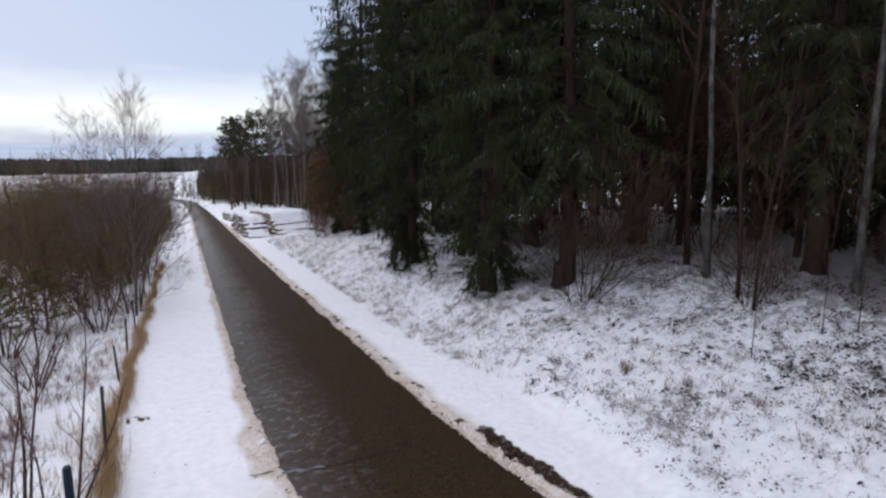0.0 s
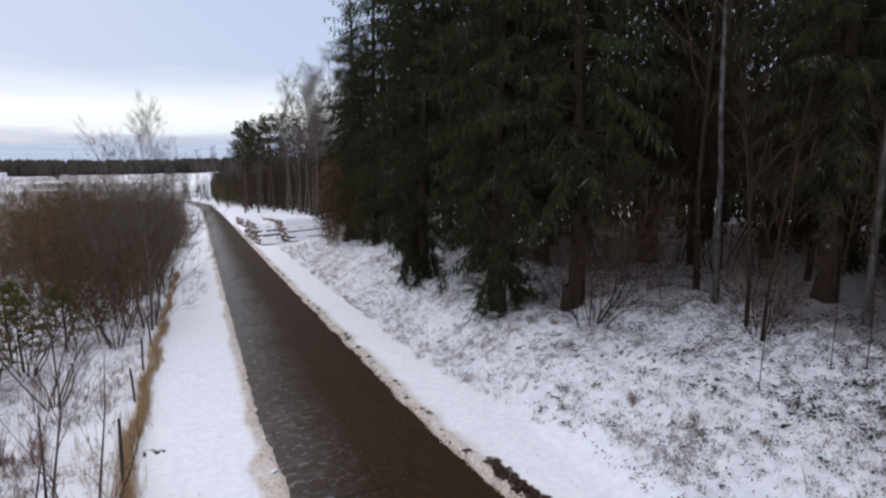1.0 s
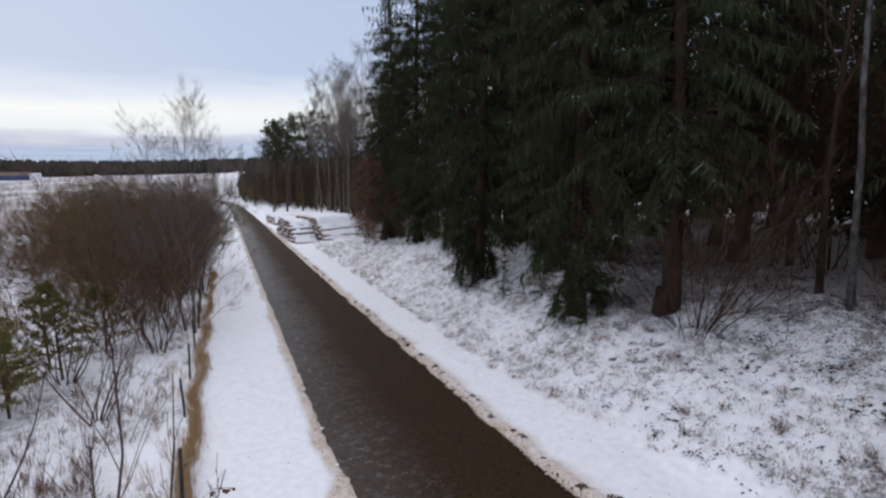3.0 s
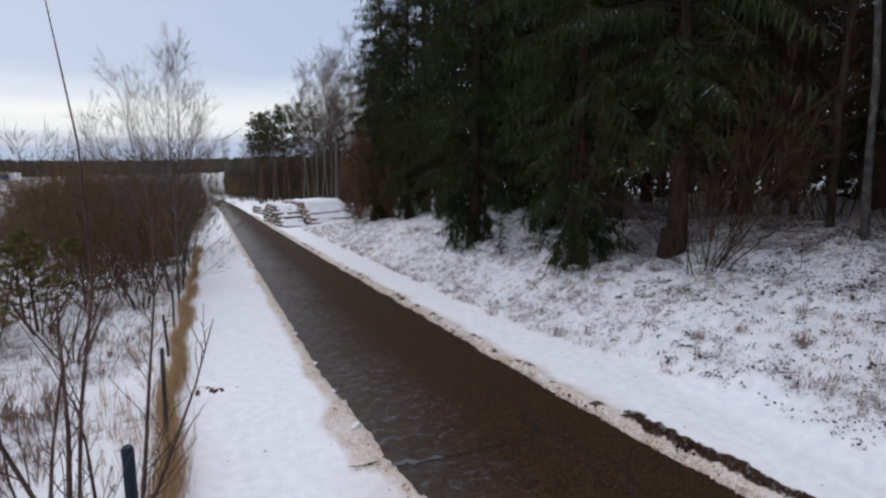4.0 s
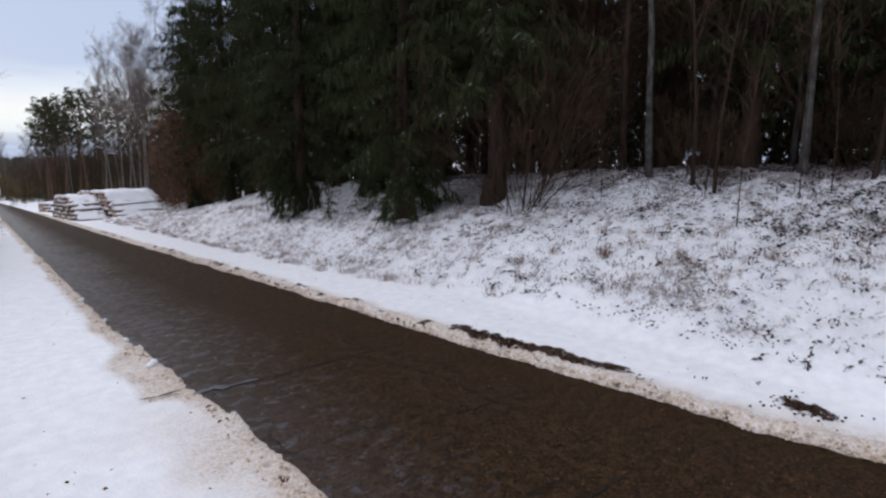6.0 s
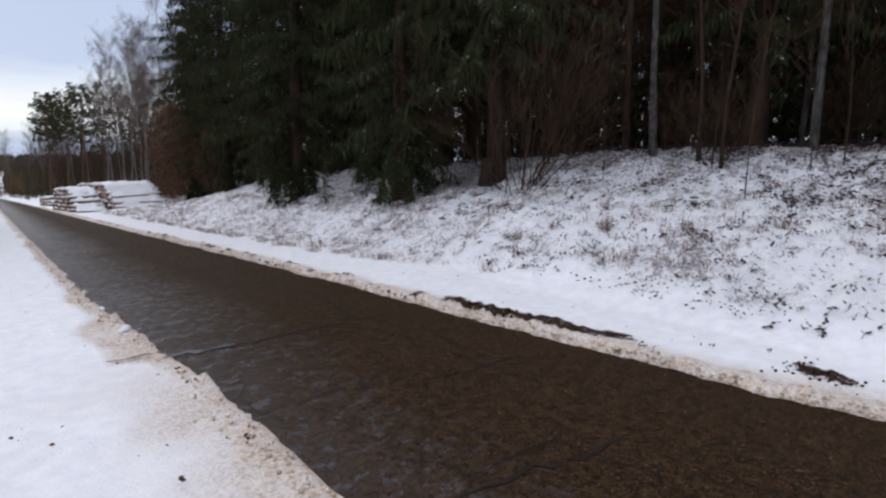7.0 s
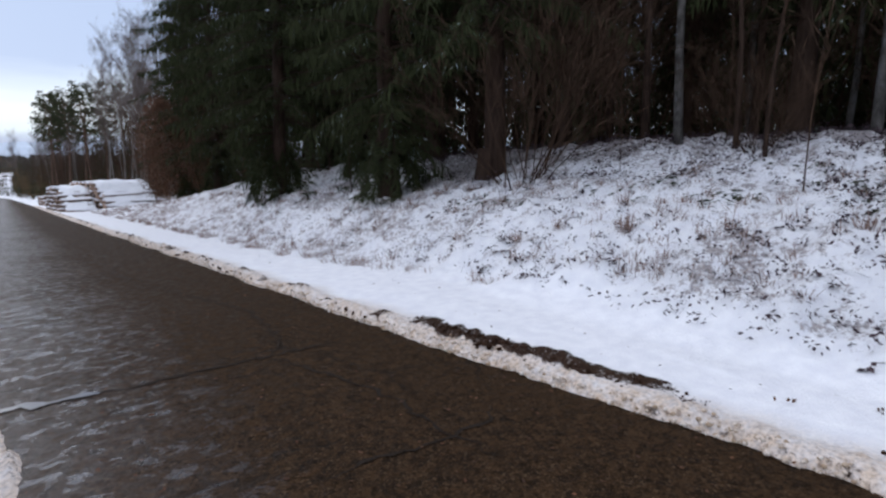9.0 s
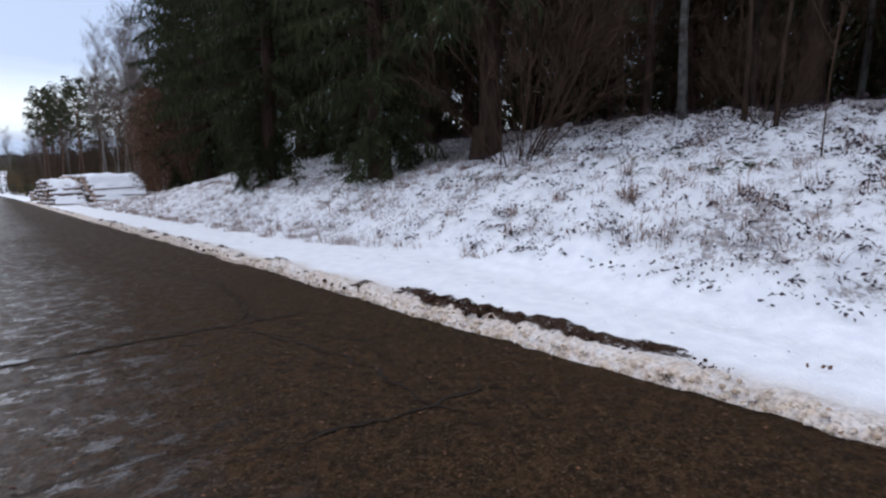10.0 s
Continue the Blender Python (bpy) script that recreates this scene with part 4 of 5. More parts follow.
def young_pine_meshes(seed, height):
    rng = random.Random(seed)
    trunk, crown = Buf(), Buf()
    trunk.tube([Vector((0, 0, -0.1)), Vector((0.03, 0, height * 0.5)), Vector((0, 0.02, height))], [0.035, 0.025, 0.008], 6)
    for i in range(34):
        t = rng.uniform(0.12, 0.98)
        p = Vector((0, 0, height * t))
        L = height * 0.42 * (1.1 - t) + 0.1
        d = unit(rng.uniform(0, 6.283), rng.uniform(0.1, 0.6))
        trunk.tube([p, p + d * L], [0.012, 0.004], 3)
        for c in range(46):
            b = p + d * (L * rng.uniform(0.3, 1.0))
            dd = (d * 0.6 + unit(rng.uniform(0, 6.283), rng.uniform(-0.3, 1.0))).normalized()
            crown.blade(b, dd, dd.orthogonal().normalized(), rng.uniform(0.08, 0.18), 0.028)
    return trunk.mesh("young_pine_trunk", M_PINE_BARK), crown.mesh("young_pine_crown", M_YOUNG_PINE)


yp = young_pine_meshes(6, 2.0)
small_pine = thing("young_pine", "low yellowish green young pine in the thicket", "tree", "young pines beside the track")
part("trunk", yp[0], None, small_pine)
part("crown", yp[1], None, small_pine)
put(small_pine, -5.2, 15.6)
for x, y, a, q in ((-6.3, 16.6, 80, 1.2), (-5.0, 17.8, 160, 1.1), (-6.9, 18.4, 240, 1.1), (-7.4, 15.8, 30, 1.0), (-9.5, 19.0, 100, 1.2), (-5.9, 14.4, 10, 0.8), (-4.5, 16.8, 200, 1.0), (-5.6, 15.2, 70, 1.2), (-4.9, 14.6, 130, 0.9), (-6.6, 15.0, 290, 1.1), (-3.9, 18.6, 20, 1.0), (-11.5, 23, 10, 1.2)):
    again(small_pine, x, y, a, q)


# ---- far land ----
def far_wood():
    rng = random.Random(31)
    b = Buf()
    for k in range(2420):
        x = -360 + 640 * rng.random()
        y = 455 + 90 * rng.random() + 30 * math.sin(x * 0.006) + 0.25 * abs(x + 100)
        h = rng.uniform(10.5, 13.5) * (1 + 0.10 * math.sin(x * 0.021))
        w = h * rng.uniform(0.24, 0.40)
        z = track_z(y) - 1.0
        if k >= 2000:
            # the near wood that closes the bend
            near = k % 2
            y = rng.uniform(128, 165) if near else rng.uniform(176, 215)
            x = right_edge(y) + 9 + 30 * rng.random() if near else 4.0 + 40 * rng.random()
            h, z = rng.uniform(5.5, 9.5), lie(x, y) - 0.3
            w = h * rng.uniform(0.14, 0.24)
        n, c = 5, len(b.v)
        a0 = rng.random()
        for f, ww in ((0.0, 0.8), (0.35, 1.0), (0.7, 0.62)):
            for i in range(n):
                a = 6.283 * (i / n + a0)
                r = w * ww * rng.uniform(0.75, 1.2)
                b.v.append(Vector((x + r * math.cos(a), y + r * math.sin(a), z + h * f)))
        b.v.append(Vector((x, y, z + h)))
        for lv in range(2):
            for i in range(n):
                q, r = c + lv * n + i, c + lv * n + (i + 1) % n
                b.f.append((q, r, r + n, q + n))
        for i in range(n):
            b.f.append((c + 2 * n + i, c + 2 * n + (i + 1) % n, c + 3 * n))
    ob = new("far_wood", b.mesh("far_wood", M_FAR_FOREST))
    tagged(ob, "dark distant wood along the edge of the snowy field", "wood", kind="stuff")


def far_hills():
    b = Buf()
    n = 160
    for i in range(n + 1):
        x = -3300 + 4200 * i / n
        top = 62 + 34 * rumple(x, 0, 3, 0.0016) + 20 * rumple(x, 4, 3, 0.005) + 8 * rumple(x, 7, 3, 0.013)
        for y, z in ((620, -12), (1100, 0 + 3 * rumple(x, 2, 1, 0.004)), (2000, 14 + 10 * rumple(x, 9, 2, 0.003)), (3200, top), (3450, -20)):
            b.v.append(Vector((x * min(1.0, 0.15 + y / 3200), y, z)))
    for i in range(n):
        for j in range(4):
            q = i * 5 + j
            b.f.append((q, q + 5, q + 6, q + 1))
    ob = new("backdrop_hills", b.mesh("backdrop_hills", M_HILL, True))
    tagged(ob, "hills on the horizon, with haze put into their pale blue colour", "hills", kind="structure")


far_wood()
far_hills()


def box(b, lo, hi):
    c = len(b.v)
    for z in (lo[2], hi[2]):
        for x, y in ((lo[0], lo[1]), (hi[0], lo[1]), (hi[0], hi[1]), (lo[0], hi[1])):
            b.v.append(Vector((x, y, z)))
    for f in ((3, 2, 1, 0), (4, 5, 6, 7), (0, 1, 5, 4), (1, 2, 6, 5), (2, 3, 7, 6), (3, 0, 4, 7)):
        b.f.append(tuple(c + i for i in f))


def far_barn():
    t = thing("barn", "long blue-walled farm shed far across the field", "shed")
    t.matrix_basis = pose(-109, 400, track_z(400) - 1.6, 0, 0, 12)
    b = Buf()
    box(b, (-30, -6, 0), (0, 6, 4.2))
    part("wall", b, M_BLUE_WALL, t, "blue sheet wall")
    b = Buf()
    c = [Vector(v) for v in ((-30.5, -6.6, 4.1), (0.5, -6.6, 4.1), (0.5, 0, 6.2), (-30.5, 0, 6.2), (0.5, 6.6, 4.1), (-30.5, 6.6, 4.1))]
    b.v += c
    b.f += [(0, 1, 2, 3), (3, 2, 4, 5), (1, 4, 2), (0, 3, 5)]
    part("roof", b, M_ROOF, t, "dull brown sheet roof")
    b = Buf()
    box(b, (0.3, -5, 0), (5.5, 5, 5.2))
    part("annex", b, M_SNOW, t, "white end building")


far_barn()

# scrub dotted over the field
SCRUB_MESHES = shrub_meshes(57, 6, 2.7, M_TWIG, 0.6, (6, 5), 2, 0.02, 0.9, 1)
SCRUB = Buf()
FAR_SPRUCE_MESHES = spruce_meshes(29, 12, 2.6, 0.4, 7.0, 0, 1.0)
FAR_SPRUCES = (Buf(), Buf())


def scrub_at(x, y, turn, scale):
    """Adds one far shrub to the joined scrub."""
    m = pose(x, y, lie(x, y) - 0.05, 0, 0, turn) @ Matrix.Scale(scale, 4)
    for me in SCRUB_MESHES:
        c = len(SCRUB.v)
        SCRUB.v += [m @ v.co for v in me.vertices]
        SCRUB.f += [tuple(c + i for i in p.vertices) for p in me.polygons]


def spruce_at(x, y, turn, scale):
    """Adds one far spruce to the joined wood."""
    m = pose(x, y, lie(x, y) - 0.1, 0, 0, turn) @ Matrix.Scale(scale, 4)
    for me, to in zip(FAR_SPRUCE_MESHES, FAR_SPRUCES):
        c = len(to.v)
        to.v += [m @ v.co for v in me.vertices]
        to.f += [tuple(c + i for i in p.vertices) for p in me.polygons]


scrub = random.Random(8)
for k in range(210):
    y = scrub.uniform(62, 300)
    x = -5 - (y * 0.30) * scrub.random() + shift(min(y, 150))
    scrub_at(x, y, scrub.uniform(0, 360), scrub.uniform(0.8, 1.9))

# brown belt of trees behind the pines
back = random.Random(23)
for k in range(20):
    spruce_at(back.uniform(13.5, 27), back.uniform(98, 128), back.uniform(0, 360), back.uniform(1.1, 1.45))
for k in range(8):
    spruce_at(back.uniform(16, 24), back.uniform(66, 90), back.uniform(0, 360), back.uniform(1.0, 1.35))
tall_brush = shrub("brushwood", "tall bare brown brushwood behind the log piles", shrub_meshes(86, 7, 7.5, M_DARK_TWIG, 0.4, (10, 8), 2, 0.035, 1.0, 1), "brushwood past the log piles")
put(tall_brush, 13.0, 64.0)
fill = random.Random(19)
for k in range(85):
    y = fill.uniform(56, 135)
    x = right_edge(y) + 8.5 + 20 * fill.random() - (5 if y > 100 else 0)
    again(tall_brush, x, y, fill.uniform(0, 360), fill.uniform(0.7, 1.3))
belt = random.Random(9)
for k in range(16):
    y = belt.uniform(105, 190)
    x = right_edge(min(y, 165)) + 5 + 26 * belt.random()
    again(birch, x, y, belt.uniform(0, 360), belt.uniform(0.5, 0.8))
for k in range(36):
    y = belt.uniform(58, 110)
    x = right_edge(y) + belt.uniform(9, 24)
    scrub_at(x, y, belt.uniform(0, 360), belt.uniform(1.1, 1.9))
for k in range(90):
    y = belt.uniform(118, 152)
    x = right_edge(y) + 2.5 + 22 * belt.random()
    a, q = belt.uniform(0, 360), belt.uniform(0.9, 1.35)
    if k % 3 == 2:
        scrub_at(x, y, a, q * 1.9)
    else:
        spruce_at(x, y, a, q * 0.6)
for k in range(56):
    y = belt.uniform(146, 190)
    x = right_edge(y) + 4 + 16 * belt.random()
    a, q = belt.uniform(0, 360), belt.uniform(0.9, 1.3)
    if k % 3 == 1:
        scrub_at(x, y, a, q * 2.4)
    else:
        spruce_at(x, y, a, q * 0.65)
for k in range(30):
    y = belt.uniform(70, 118)
    x = right_edge(y) + belt.uniform(10, 18)
    spruce_at(x, y, belt.uniform(0, 360), belt.uniform(0.4, 0.7))
for k in range(26):
    y = belt.uniform(62, 120)
    x = right_edge(y) + belt.uniform(17, 45)
    spruce_at(x, y, belt.uniform(0, 360), belt.uniform(1.1, 1.5))


for k in range(60):
    y = belt.uniform(178, 215)
    spruce_at(3.0 + 34 * belt.random(), y, belt.uniform(0, 360), belt.uniform(0.6, 0.85))
for k in range(34):
    y = belt.uniform(72, 120)
    spruce_at(right_edge(y) + belt.uniform(11, 24), y, belt.uniform(0, 360), belt.uniform(0.7, 1.0))
for k in range(70):
    y = belt.uniform(90, 165)
    spruce_at(right_edge(y) + 4.5 + 10 * belt.random() + (2 if y < 110 else 0), y, belt.uniform(0, 360), belt.uniform(0.38, 0.6))
far_trunks = tagged(new("far_spruces", FAR_SPRUCES[0].mesh("far_spruce_trunks", M_SPRUCE_BARK)), "dark spruces standing far off behind the log piles", "spruces", kind="stuff")
part("crown", FAR_SPRUCES[1].mesh("far_spruce_crowns", M_NEEDLES), None, far_trunks)
tagged(new("field_scrub", SCRUB.mesh("field_scrub", M_TWIG)), "bare brown scrub dotted over the snowy field", "scrub", kind="stuff")


# ---- fence ----
def fence_post(label, x, y, h, w, mat, lean):
    t = thing("fence_post", label, "fence post", "posts of the roadside fence")
    b = Buf()
    c = w / 2
    rng = random.Random(int(y * 10))
    pts = [Vector((0, 0, -0.3)), Vector((0.004, 0, h * 0.5)), Vector((0, 0.003, h - 0.02)), Vector((0, 0, h))]
    b.tube(pts, [c, c * 0.97, c * 0.95, c * 0.7], 8, True)
    part("stake", b, mat, t)
    t.matrix_basis = pose(x, y, lie(x, y) - 0.03, *lean)
    return t


posts = []
for k, (x, y, h) in enumerate(((-1.33, 8.68, 1.36), (-1.58, 12.9, 0.84), (-1.62, 15.2, 0.9), (-1.62, 17.7, 0.9), (-1.64, 20.2, 0.9), (-1.66, 22.7, 0.9), (-1.66, 25.3, 0.9))):
    posts.append(fence_post("weathered dark wooden fence stake", x, y, h, 0.048, M_POST, (1.5 * math.sin(k * 2), 2 * math.cos(k * 3), 0)))
blue = fence_post("dark blue-green plastic fence post with a rounded tip", -1.41, 6.68, 1.25, 0.095, M_BLUE, (0, 1, 0))
wires = thing("fence_wire", "thin wires strung between the fence posts", "wire")
for h in (0.45, 0.75):
    b = Buf()
    b.tube([Vector((-1.36 - 0.27 * smooth01(6.7, 14, y), y, lie(-1.6, y) + h + 0.01 * math.sin(y))) for y in np.arange(6.68, 25.5, 0.6)], [0.0025] * 32, 3)
    part("strand", b, M_POST, wires)


# ---- grass, leaves and crumbs ----
def lump(b, rng, p, r, n=6):
    c = len(b.v)
    a0 = rng.random() * 6.283
    for f, k in ((-0.5, 0.7), (0.1, 1.0), (0.65, 0.6)):
        for i in range(n):
            a = a0 + 6.283 * i / n
            q = r * k * rng.uniform(0.7, 1.25)
            b.v.append(p + Vector((q * math.cos(a), q * math.sin(a), r * f * rng.uniform(0.8, 1.1))))
    b.v.append(p + Vector((0, 0, r * 0.85)))
    for lv in range(2):
        for i in range(n):
            q, s = c + lv * n + i, c + lv * n + (i + 1) % n
            b.f.append((q, s, s + n, q + n))
    for i in range(n):
        b.f.append((c + 2 * n + i, c + 2 * n + (i + 1) % n, c + 3 * n))


def tuft(b, rng, x, y, z, n, height, spread, width):
    for i in range(n):
        a = rng.uniform(0, 6.283)
        d = (Vector((0, 0, 1)) + unit(a, 0) * spread * rng.uniform(0.1, 1.1)).normalized()
        p = Vector((x + rng.gauss(0, 0.04), y + rng.gauss(0, 0.04), z - 0.02))
        b.blade(p, d, Vector((-d.y, d.x, 0.01)).normalized(), height * rng.uniform(0.5, 1.15), width, height * 0.25 * rng.random())


rng = random.Random(3)
b = Buf()
for k in range(1800):
    y = 5.5 + 26 * rng.random() ** 1.5
    thick_ = rumple(2, y, 5, 0.9) + 0.5 * rumple(4, y, 5, 3.1)
    if thick_ < -0.62 + 0.35 * rng.random():
        continue
    x = -1.42 + 0.10 * smooth01(12, 8, y) + rng.gauss(0, 0.07) + 0.06 * math.sin(y * 1.7)
    if rng.random() < 0.15:
        x -= rng.uniform(0.1, 0.9)
    tuft(b, rng, x, y, lie(x, y), 8, rng.uniform(0.18, 0.42) * (1 + 0.6 * smooth01(13, 9, y)) + 0.2 * max(0, thick_), 0.34, 0.007)
tagged(new("fence_grass", b.mesh("fence_grass", M_GRASS)), "strip of straw-coloured dead grass along the fence", "grass", kind="stuff")

b = Buf()
for k in range(1500):
    x, y = -2 - 9 * rng.random() ** 1.3, 6 + 18 * rng.random()
    if rumple(x, y, 4, 0.5) < -0.05:
        continue
    tuft(b, rng, x, y, lie(x, y), 9, rng.uniform(0.15, 0.4), 0.7, 0.011)
for k in range(420):
    x, y = -2.6 - 3.6 * rng.random(), 6.6 + 6.0 * rng.random()
    if rumple(x, y, 4, 0.7) < -0.05:
        continue
    tuft(b, rng, x, y, lie(x, y), 12, rng.uniform(0.25, 0.6), 0.6, 0.012)
for k in range(3400):
    y = 3 + 38 * rng.random() ** 1.15
    x = 5.8 - verge(y) + 2.8 * rng.random() ** 1.3 + (0.5 if y < 8 else 0)
    dense = 0.36 + 0.9 * rumple(x, y, 8, 0.55) + 0.2 * smooth01(8, 14, y)
    if rng.random() > dense:
        continue
    tuft(b, rng, x, y, lie(x, y), 11, rng.uniform(0.09, 0.24), 0.95, 0.009)
for x, y, h in ((6.9, 7.05, 0.34), (6.95, 7.15, 0.3), (6.82, 8.0, 0.28), (6.45, 8.4, 0.25), (6.6, 6.4, 0.22), (7.2, 6.0, 0.24), (7.4, 4.9, 0.3), (6.3, 9.4, 0.22), (7.6, 7.6, 0.28)):
    tuft(b, rng, x, y, lie(x, y), 40, h, 0.6, 0.008)
tagged(new("dead_grass", b.mesh("dead_grass", M_GRASS_DARK)), "withered pinkish-brown grass tufts poking through the snow", "grass", kind="stuff")

b = Buf()
for k in range(17000):
    y = 1.0 + 19 * rng.random() ** 1.25
    x = 5.8 + 7.5 * rng.random() ** 1.1
    if rng.random() > 0.10 + 0.75 * rumple(x, y, 21, 1.3) + 0.75 * rumple(x, y, 31, 4.5) + 0.12 * smooth01(6.2, 8, x):
        continue
    d = unit(rng.uniform(0, 6.283), rng.uniform(-0.4, 0.6))
    sd = d.cross(Vector((rng.gauss(0, 0.5), rng.gauss(0, 0.5), 1))).normalized()
    b.blade(Vector((x, y, lie(x, y) + rng.uniform(0.0, 0.06))), d, sd, 0.012 + 0.075 * rng.random() ** 2, 0.008 + 0.036 * rng.random() ** 2, 0.005)
for k in range(4600):
    y = 1.5 + 16 * rng.random() ** 1.35
    x = 5.85 + 7.0 * rng.random() ** 1.15
    dense = 0.34 + 0.8 * rumple(x, y, 14, 0.7) + 0.35 * rumple(x, y, 3, 2.5) + 0.15 * smooth01(6.5, 9, x) - 0.12 * smooth01(9, 15, y)
    if rng.random() > dense:
        continue
    z = lie(x, y) + 0.01
    for i in range(rng.randrange(0, 3)):
        d = unit(rng.uniform(0, 6.283), rng.uniform(-0.1, 0.5))
        b.blade(Vector((x, y, z)), d, Vector((-d.y, d.x, 0.2)).normalized(), rng.uniform(0.08, 0.26), 0.007, 0.03)
    for i in range(rng.randrange(3, 11)):
        p = Vector((x + rng.gauss(0, 0.05), y + rng.gauss(0, 0.05), z + rng.uniform(0.0, 0.10)))
        d = unit(rng.uniform(0, 6.283), rng.uniform(-0.9, 0.9))
        sd = d.cross(Vector((rng.gauss(0, 1), rng.gauss(0, 1), rng.gauss(0, 1)))).normalized()
        b.blade(p, d, sd, rng.uniform(0.02, 0.065), rng.uniform(0.012, 0.036), 0.01)
for k in range(2600):
    y = 2.0 + 15 * rng.random() ** 1.1
    x = 8.3 + 4.2 * rng.random()
    if rng.random() > 0.30 + 1.1 * rumple(x, y, 41, 0.9) + 0.5 * rumple(x, y, 43, 3.0):
        continue
    z = lie(x, y)
    for i in range(rng.randrange(3, 9)):
        p = Vector((x + rng.gauss(0, 0.09), y + rng.gauss(0, 0.09), z + rng.uniform(0.0, 0.13)))
        d = unit(rng.uniform(0, 6.283), rng.uniform(-0.5, 0.4))
        b.blade(p, d, d.cross(Vector((rng.gauss(0, 1), rng.gauss(0, 1), rng.gauss(0, 1)))).normalized(), rng.uniform(0.04, 0.09), rng.uniform(0.022, 0.045), 0.01)
def sprig(b, rng, x, y, size, leaves):
    """An arching bramble shoot with its leaves."""
    z = lie(x, y)
    az = rng.uniform(0, 6.283)
    d = unit(az, rng.uniform(0.25, 0.9))
    pts = [Vector((x, y, z - 0.02)) + d * (size * t) + Vector((0, 0, -0.7 * size * t * t)) for t in (0, 0.35, 0.7, 1.0)]
    b.tube(pts, [0.004, 0.0035, 0.003, 0.002], 3)
    for i in range(leaves):
        t = rng.uniform(0.25, 1.0)
        k = min(2, int(t * 3))
        p = pts[k].lerp(pts[k + 1], min(1, t * 3 - k))
        dd = unit(rng.uniform(0, 6.283), rng.uniform(-0.8, 0.5))
        sd = dd.cross(Vector((rng.gauss(0, 0.6), rng.gauss(0, 0.6), 1))).normalized()
        b.blade(p, dd, sd, rng.uniform(0.035, 0.075), rng.uniform(0.022, 0.045), 0.012)


for k in range(2600):
    y = 1.2 + 15 * rng.random() ** 1.3
    x = 5.95 + 6.2 * rng.random() ** 1.1
    if rng.random() > 0.26 + 0.9 * rumple(x, y, 51, 1.1) + 0.5 * rumple(x, y, 53, 3.4) + 0.1 * smooth01(6.5, 9, x):
        continue
    sprig(b, rng, x, y, rng.uniform(0.10, 0.30), rng.randrange(4, 10))
tagged(new("bramble_leaves", b.mesh("bramble_leaves", M_BRAMBLE)), "dark bramble leaves showing through the thin snow", "leaves", kind="stuff")


# low evergreen bramble clumps
b = Buf()
for x, y, n, r in ((7.9, 6.55, 30, 0.16), (8.15, 6.3, 34, 0.16), (8.5, 7.55, 26, 0.22), (8.1, 8.0, 24, 0.2), (8.46, 5.05, 40, 0.3), (8.75, 4.2, 40, 0.28), (8.9, 5.3, 24, 0.25), (7.5, 9.3, 26, 0.3), (7.25, 10.1, 22, 0.25), (9.3, 4.4, 26, 0.3), (9.0, 6.1, 24, 0.25), (8.0, 3.4, 24, 0.3), (9.6, 3.2, 26, 0.3)):
    for i in range(n):
        sprig(b, rng, x + rng.gauss(0, r), y + rng.gauss(0, r), rng.uniform(0.14, 0.34), rng.randrange(6, 12))
tagged(new("bramble_clumps", b.mesh("bramble_clumps", M_EVERGREEN)), "low dark green bramble clumps on the snowy bank", "brambles", kind="stuff")


b = Buf()
for k in range(3400):
    y = 2.0 + 20 * rng.random() ** 1.35
    if rng.random() < 0.70:
        x = right_edge(y) + 0.09 * rumple(9, y, 4, 0.9) + 0.06 * rumple(2, y, 6, 4.5) + -0.03 + abs(rng.gauss(0, 0.11))
    else:
        x = left_edge(y) - 0.04 - abs(rng.gauss(0, 0.13))
    r = 0.005 + 0.016 * rng.random() ** 3
    lump(b, rng, Vector((x, y, track_z(y) + 0.036 + (0.02 if x > right_edge(y) + 0.05 else -0.010))), r, 5)
tagged(new("snow_crumbs", b.mesh("snow_crumbs", M_DIRTY_SNOW, True)), "crumbs of dirty ploughed snow along the track", "snow", kind="stuff")

for x, y, r in ((0.84, 8.62, 0.055), (0.80, 9.9, 0.03), (0.78, 11.3, 0.035), (0.74, 13.4, 0.04)):
    b = Buf()
    lump(b, rng, Vector((0, 0, 0)), r, 8)
    lump(b, rng, Vector((r * 0.9, -r * 0.6, -r * 0.2)), r * 0.6, 7)
    clod = new("snow_lump", b.mesh("snow_lump", M_SNOW, True))
    clod.matrix_basis = pose(x, y, lie(x, y) + 0.4 * r, 0, 0, 70 * y)
    tagged(clod, "lump of clean white snow at the edge of the track", "snow lump", "lumps of snow beside the track")

b = Buf()
for k in range(900):
    y = 4.9 + 2.7 * rng.random() ** 0.8
    x = right_edge(y) + 0.32 + rng.gauss(0, 0.06)
    lump(b, rng, Vector((x, y, track_z(y) + 0.055)), 0.004 + 0.018 * rng.random() ** 3, 5)
for k in range(500):
    y = 7.6 + 12 * rng.random()
    x = right_edge(y) + 0.13 + rng.gauss(0, 0.08)
    if rumple(7, y, 1, 2.1) + 0.6 * rumple(3, y, 5, 6.5) > 0:
        lump(b, rng, Vector((x, y, track_z(y) + 0.05)), 0.005 + 0.022 * rng.random() ** 2, 5)
for k in range(60):
    lump(b, rng, Vector((4.20 + rng.gauss(0, 0.06), 6.52 + rng.gauss(0, 0.1), 0.06 + 0.05 * rng.random())), 0.010 + 0.014 * rng.random(), 5)
for k in range(60):
    lump(b, rng, Vector((5.06 + rng.gauss(0, 0.13), 3.70 + rng.gauss(0, 0.17), 0.045)), 0.005 + 0.012 * rng.random(), 5)
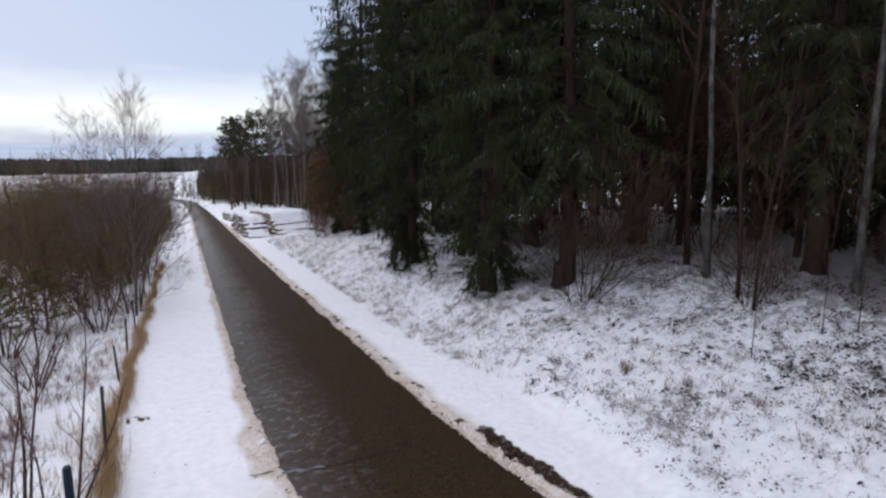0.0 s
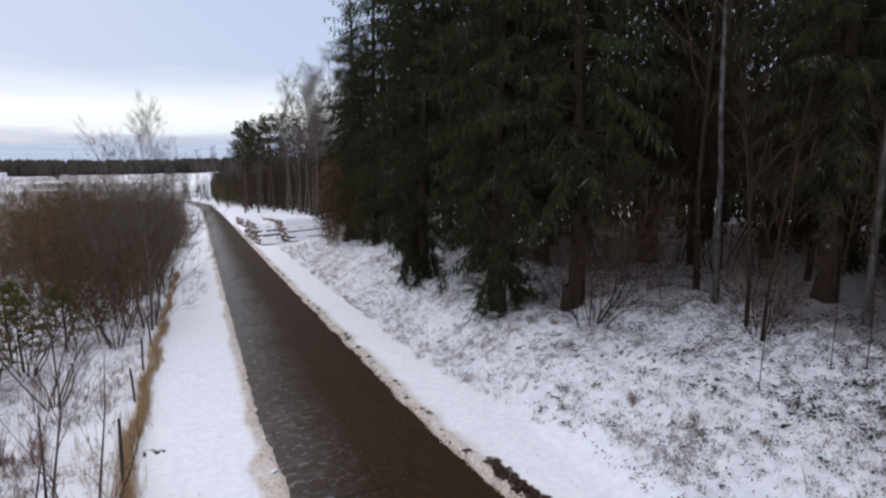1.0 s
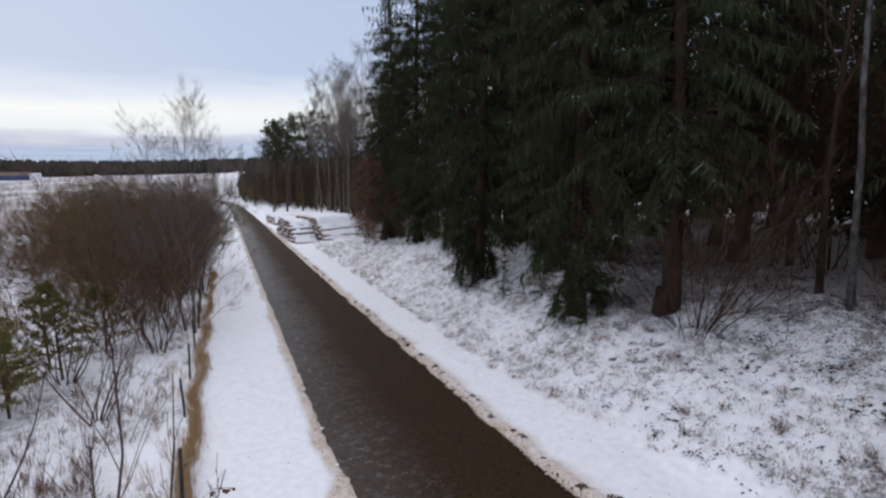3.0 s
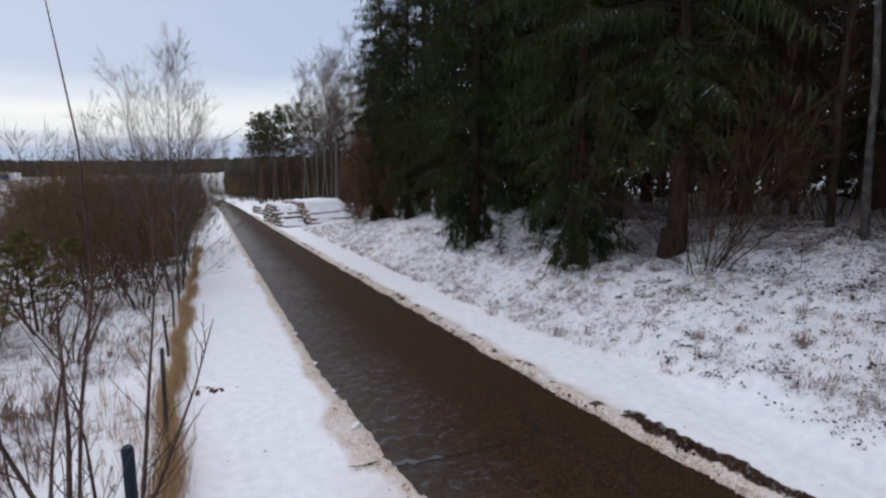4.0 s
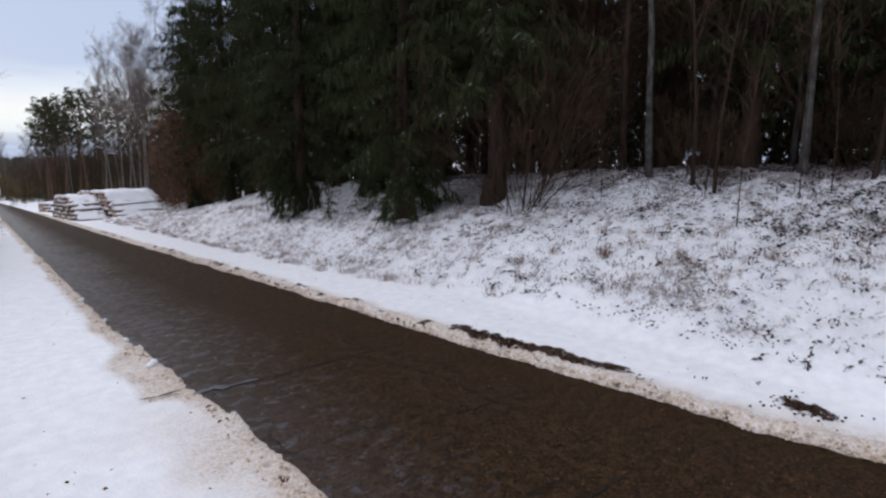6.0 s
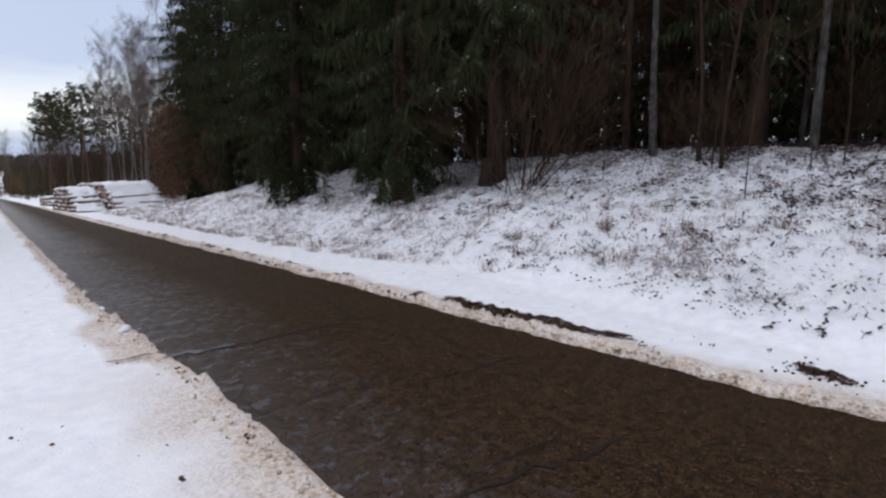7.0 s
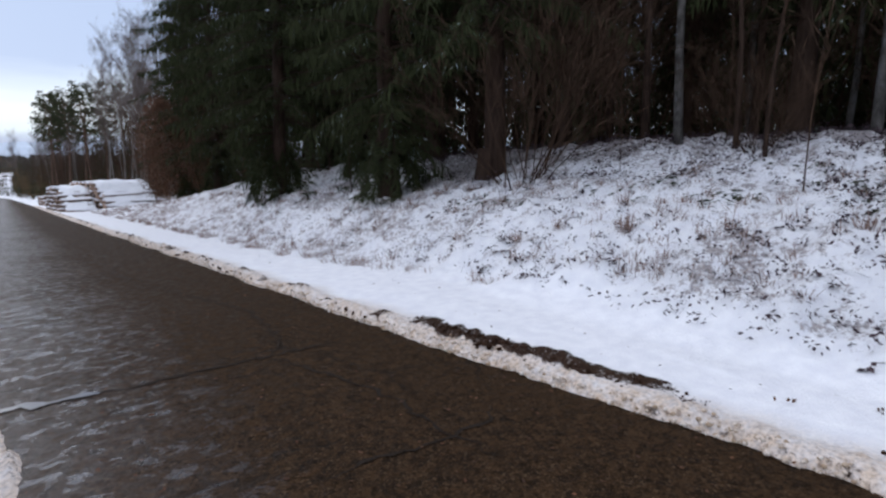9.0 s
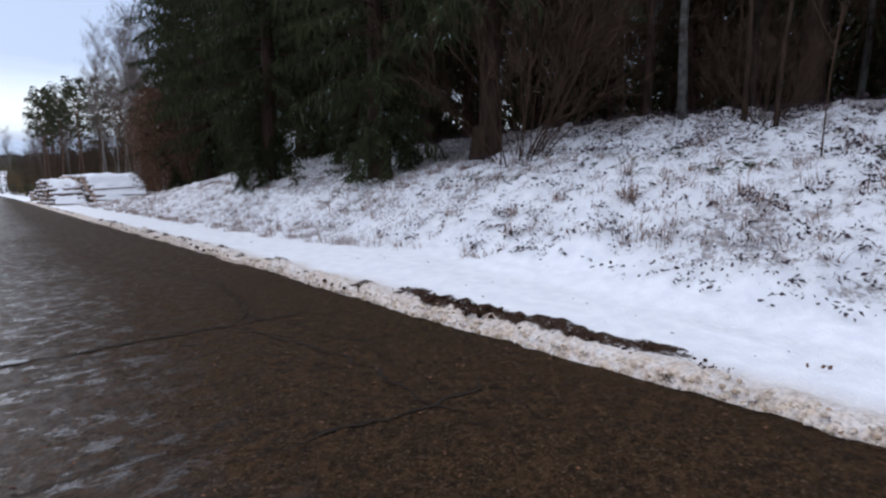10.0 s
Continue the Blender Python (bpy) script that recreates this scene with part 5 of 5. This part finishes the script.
tagged(new("earth_clods", b.mesh("earth_clods", M_EARTH, True)), "dark clods of bare earth beside the track", "earth", kind="stuff")

# fallen leaves on the track and the snow
b = Buf()
for k in range(1500):
    y = 2.5 + 12 * rng.random() ** 1.3
    x = rng.uniform(-0.9, 5.4)
    on = left_edge(y) < x < right_edge(y)
    if not on and rng.random() < 0.85:
        continue
    d = unit(rng.uniform(0, 6.283), rng.uniform(-0.15, 0.35))
    sd = d.cross(Vector((rng.gauss(0, 0.3), rng.gauss(0, 0.3), 1))).normalized()
    b.blade(Vector((x, y, track_z(y) + (0.024 if on else 0.055))), d, sd, rng.uniform(0.012, 0.045), rng.uniform(0.008, 0.024))
for x, y, n in ((-0.12, 6.55, 1), (0.01, 6.32, 1), (0.53, 5.44, 2), (1.03, 5.61, 5), (1.0, 6.75, 2), (0.99, 7.18, 2), (5.0, 4.6, 4), (5.3, 4.2, 4)):
    for i in range(n):
        d = unit(rng.uniform(0, 6.283), rng.uniform(0, 0.6))
        b.blade(Vector((x + rng.gauss(0, 0.03), y + rng.gauss(0, 0.03), track_z(y) + 0.055)), d, d.orthogonal().normalized(), 0.042, 0.026)
tagged(new("fallen_leaves", b.mesh("fallen_leaves", M_FALLEN)), "scattered brown fallen leaves", "leaves", kind="stuff")


# ---- cracks and the joint across the track ----
def crack(way, width, seed, lift=0.0):
    rng = random.Random(seed)
    b = Buf()
    pts = []
    for (x0, y0), (x1, y1) in zip(way, way[1:]):
        m = max(2, int(math.hypot(x1 - x0, y1 - y0) / 0.07))
        for i in range(m):
            f = i / m
            pts.append((x0 + (x1 - x0) * f + rng.gauss(0, 0.02), y0 + (y1 - y0) * f + rng.gauss(0, 0.02)))
    for i, (x, y) in enumerate(pts):
        a, c = pts[max(0, i - 1)], pts[min(len(pts) - 1, i + 1)]
        d = Vector((c[0] - a[0], c[1] - a[1], 0)).normalized()
        w = 0.85 * width * rng.uniform(0.25, 1.35) * min(1, 0.2 + 4 * min(i, len(pts) - 1 - i) / len(pts))
        f = (x - left_edge(y) + 0.3) / (right_edge(y) - left_edge(y) + 0.6)
        z = track_z(y) + 0.03 * (1 - (2 * f - 1) ** 2) - 0.012 + 0.006 + lift
        for sgn in (-1, 1):
            b.v.append(Vector((x - d.y * w * sgn, y + d.x * w * sgn, z)))
    for i in range(len(pts) - 1):
        b.f.append((2 * i, 2 * i + 2, 2 * i + 3, 2 * i + 1))
    return b


road = bpy.data.objects["road"]
for k, (way, w) in enumerate((
        (((2.55, 11.6), (2.9, 9.8), (3.06, 9.04), (2.99, 7.92), (2.75, 7.52), (2.5, 7.50)), 0.018),
        (((1.05, 7.64), (1.64, 7.50), (2.75, 7.53), (3.57, 7.51)), 0.017),
        (((2.75, 7.5), (2.9, 7.02), (3.1, 6.35), (3.06, 6.0), (3.15, 5.2)), 0.014),
        (((2.2, 5.66), (2.60, 5.70), (2.99, 5.64), (3.33, 5.67), (3.6, 5.75)), 0.015),
        (((1.66, 4.37), (2.11, 4.31), (2.54, 4.20), (3.07, 4.18)), 0.026),
        (((2.6, 14.2), (2.4, 13.0), (2.55, 11.6)), 0.012))):
    part("crack", crack(way, w, k), M_CRACK, road, "dark crack in the asphalt")
part("crack", crack(((0.45, 7.72), (0.95, 7.70)), 0.022, 9, 0.045), M_EARTH, bpy.data.objects["ground"], "joint across the dirty crust")
part("ice_streak", crack(((0.96, 7.66), (1.25, 7.60), (1.62, 7.50)), 0.06, 12, 0.003), M_ICE, road, "streak of pale ice along the joint")

# flakes of ice along the rim of the track
rng = random.Random(44)
b = Buf()
for k in range(150):
    y = 8.8 + 24 * rng.random() ** 1.7
    x = left_edge(y) + 0.16 + abs(rng.gauss(0, 0.22)) + 0.10 * rumple(3, y, 2, 0.8)
    if rumple(x, y, 6, 1.4) < -0.05:
        continue
    f = (x - left_edge(y) + 0.3) / (right_edge(y) - left_edge(y) + 0.6)
    z = track_z(y) + 0.03 * (1 - (2 * f - 1) ** 2) - 0.012 + 0.006
    c, a, w = len(b.v), rng.gauss(0.3, 0.6), rng.uniform(0.012, 0.045)
    n = 9
    for i in range(n):
        q = 6.283 * i / n
        r = w * rng.uniform(0.5, 1.2)
        u, v = r * math.cos(q), 0.42 * r * math.sin(q)
        b.v.append(Vector((x + u * math.cos(a) - v * math.sin(a), y + u * math.sin(a) + v * math.cos(a), z)))
    b.f.append(tuple(range(c, c + n)))
tagged(new("ice_flakes", b.mesh("ice_flakes", M_ICE)), "thin pale flakes of ice on the wet track", "ice", kind="stuff")
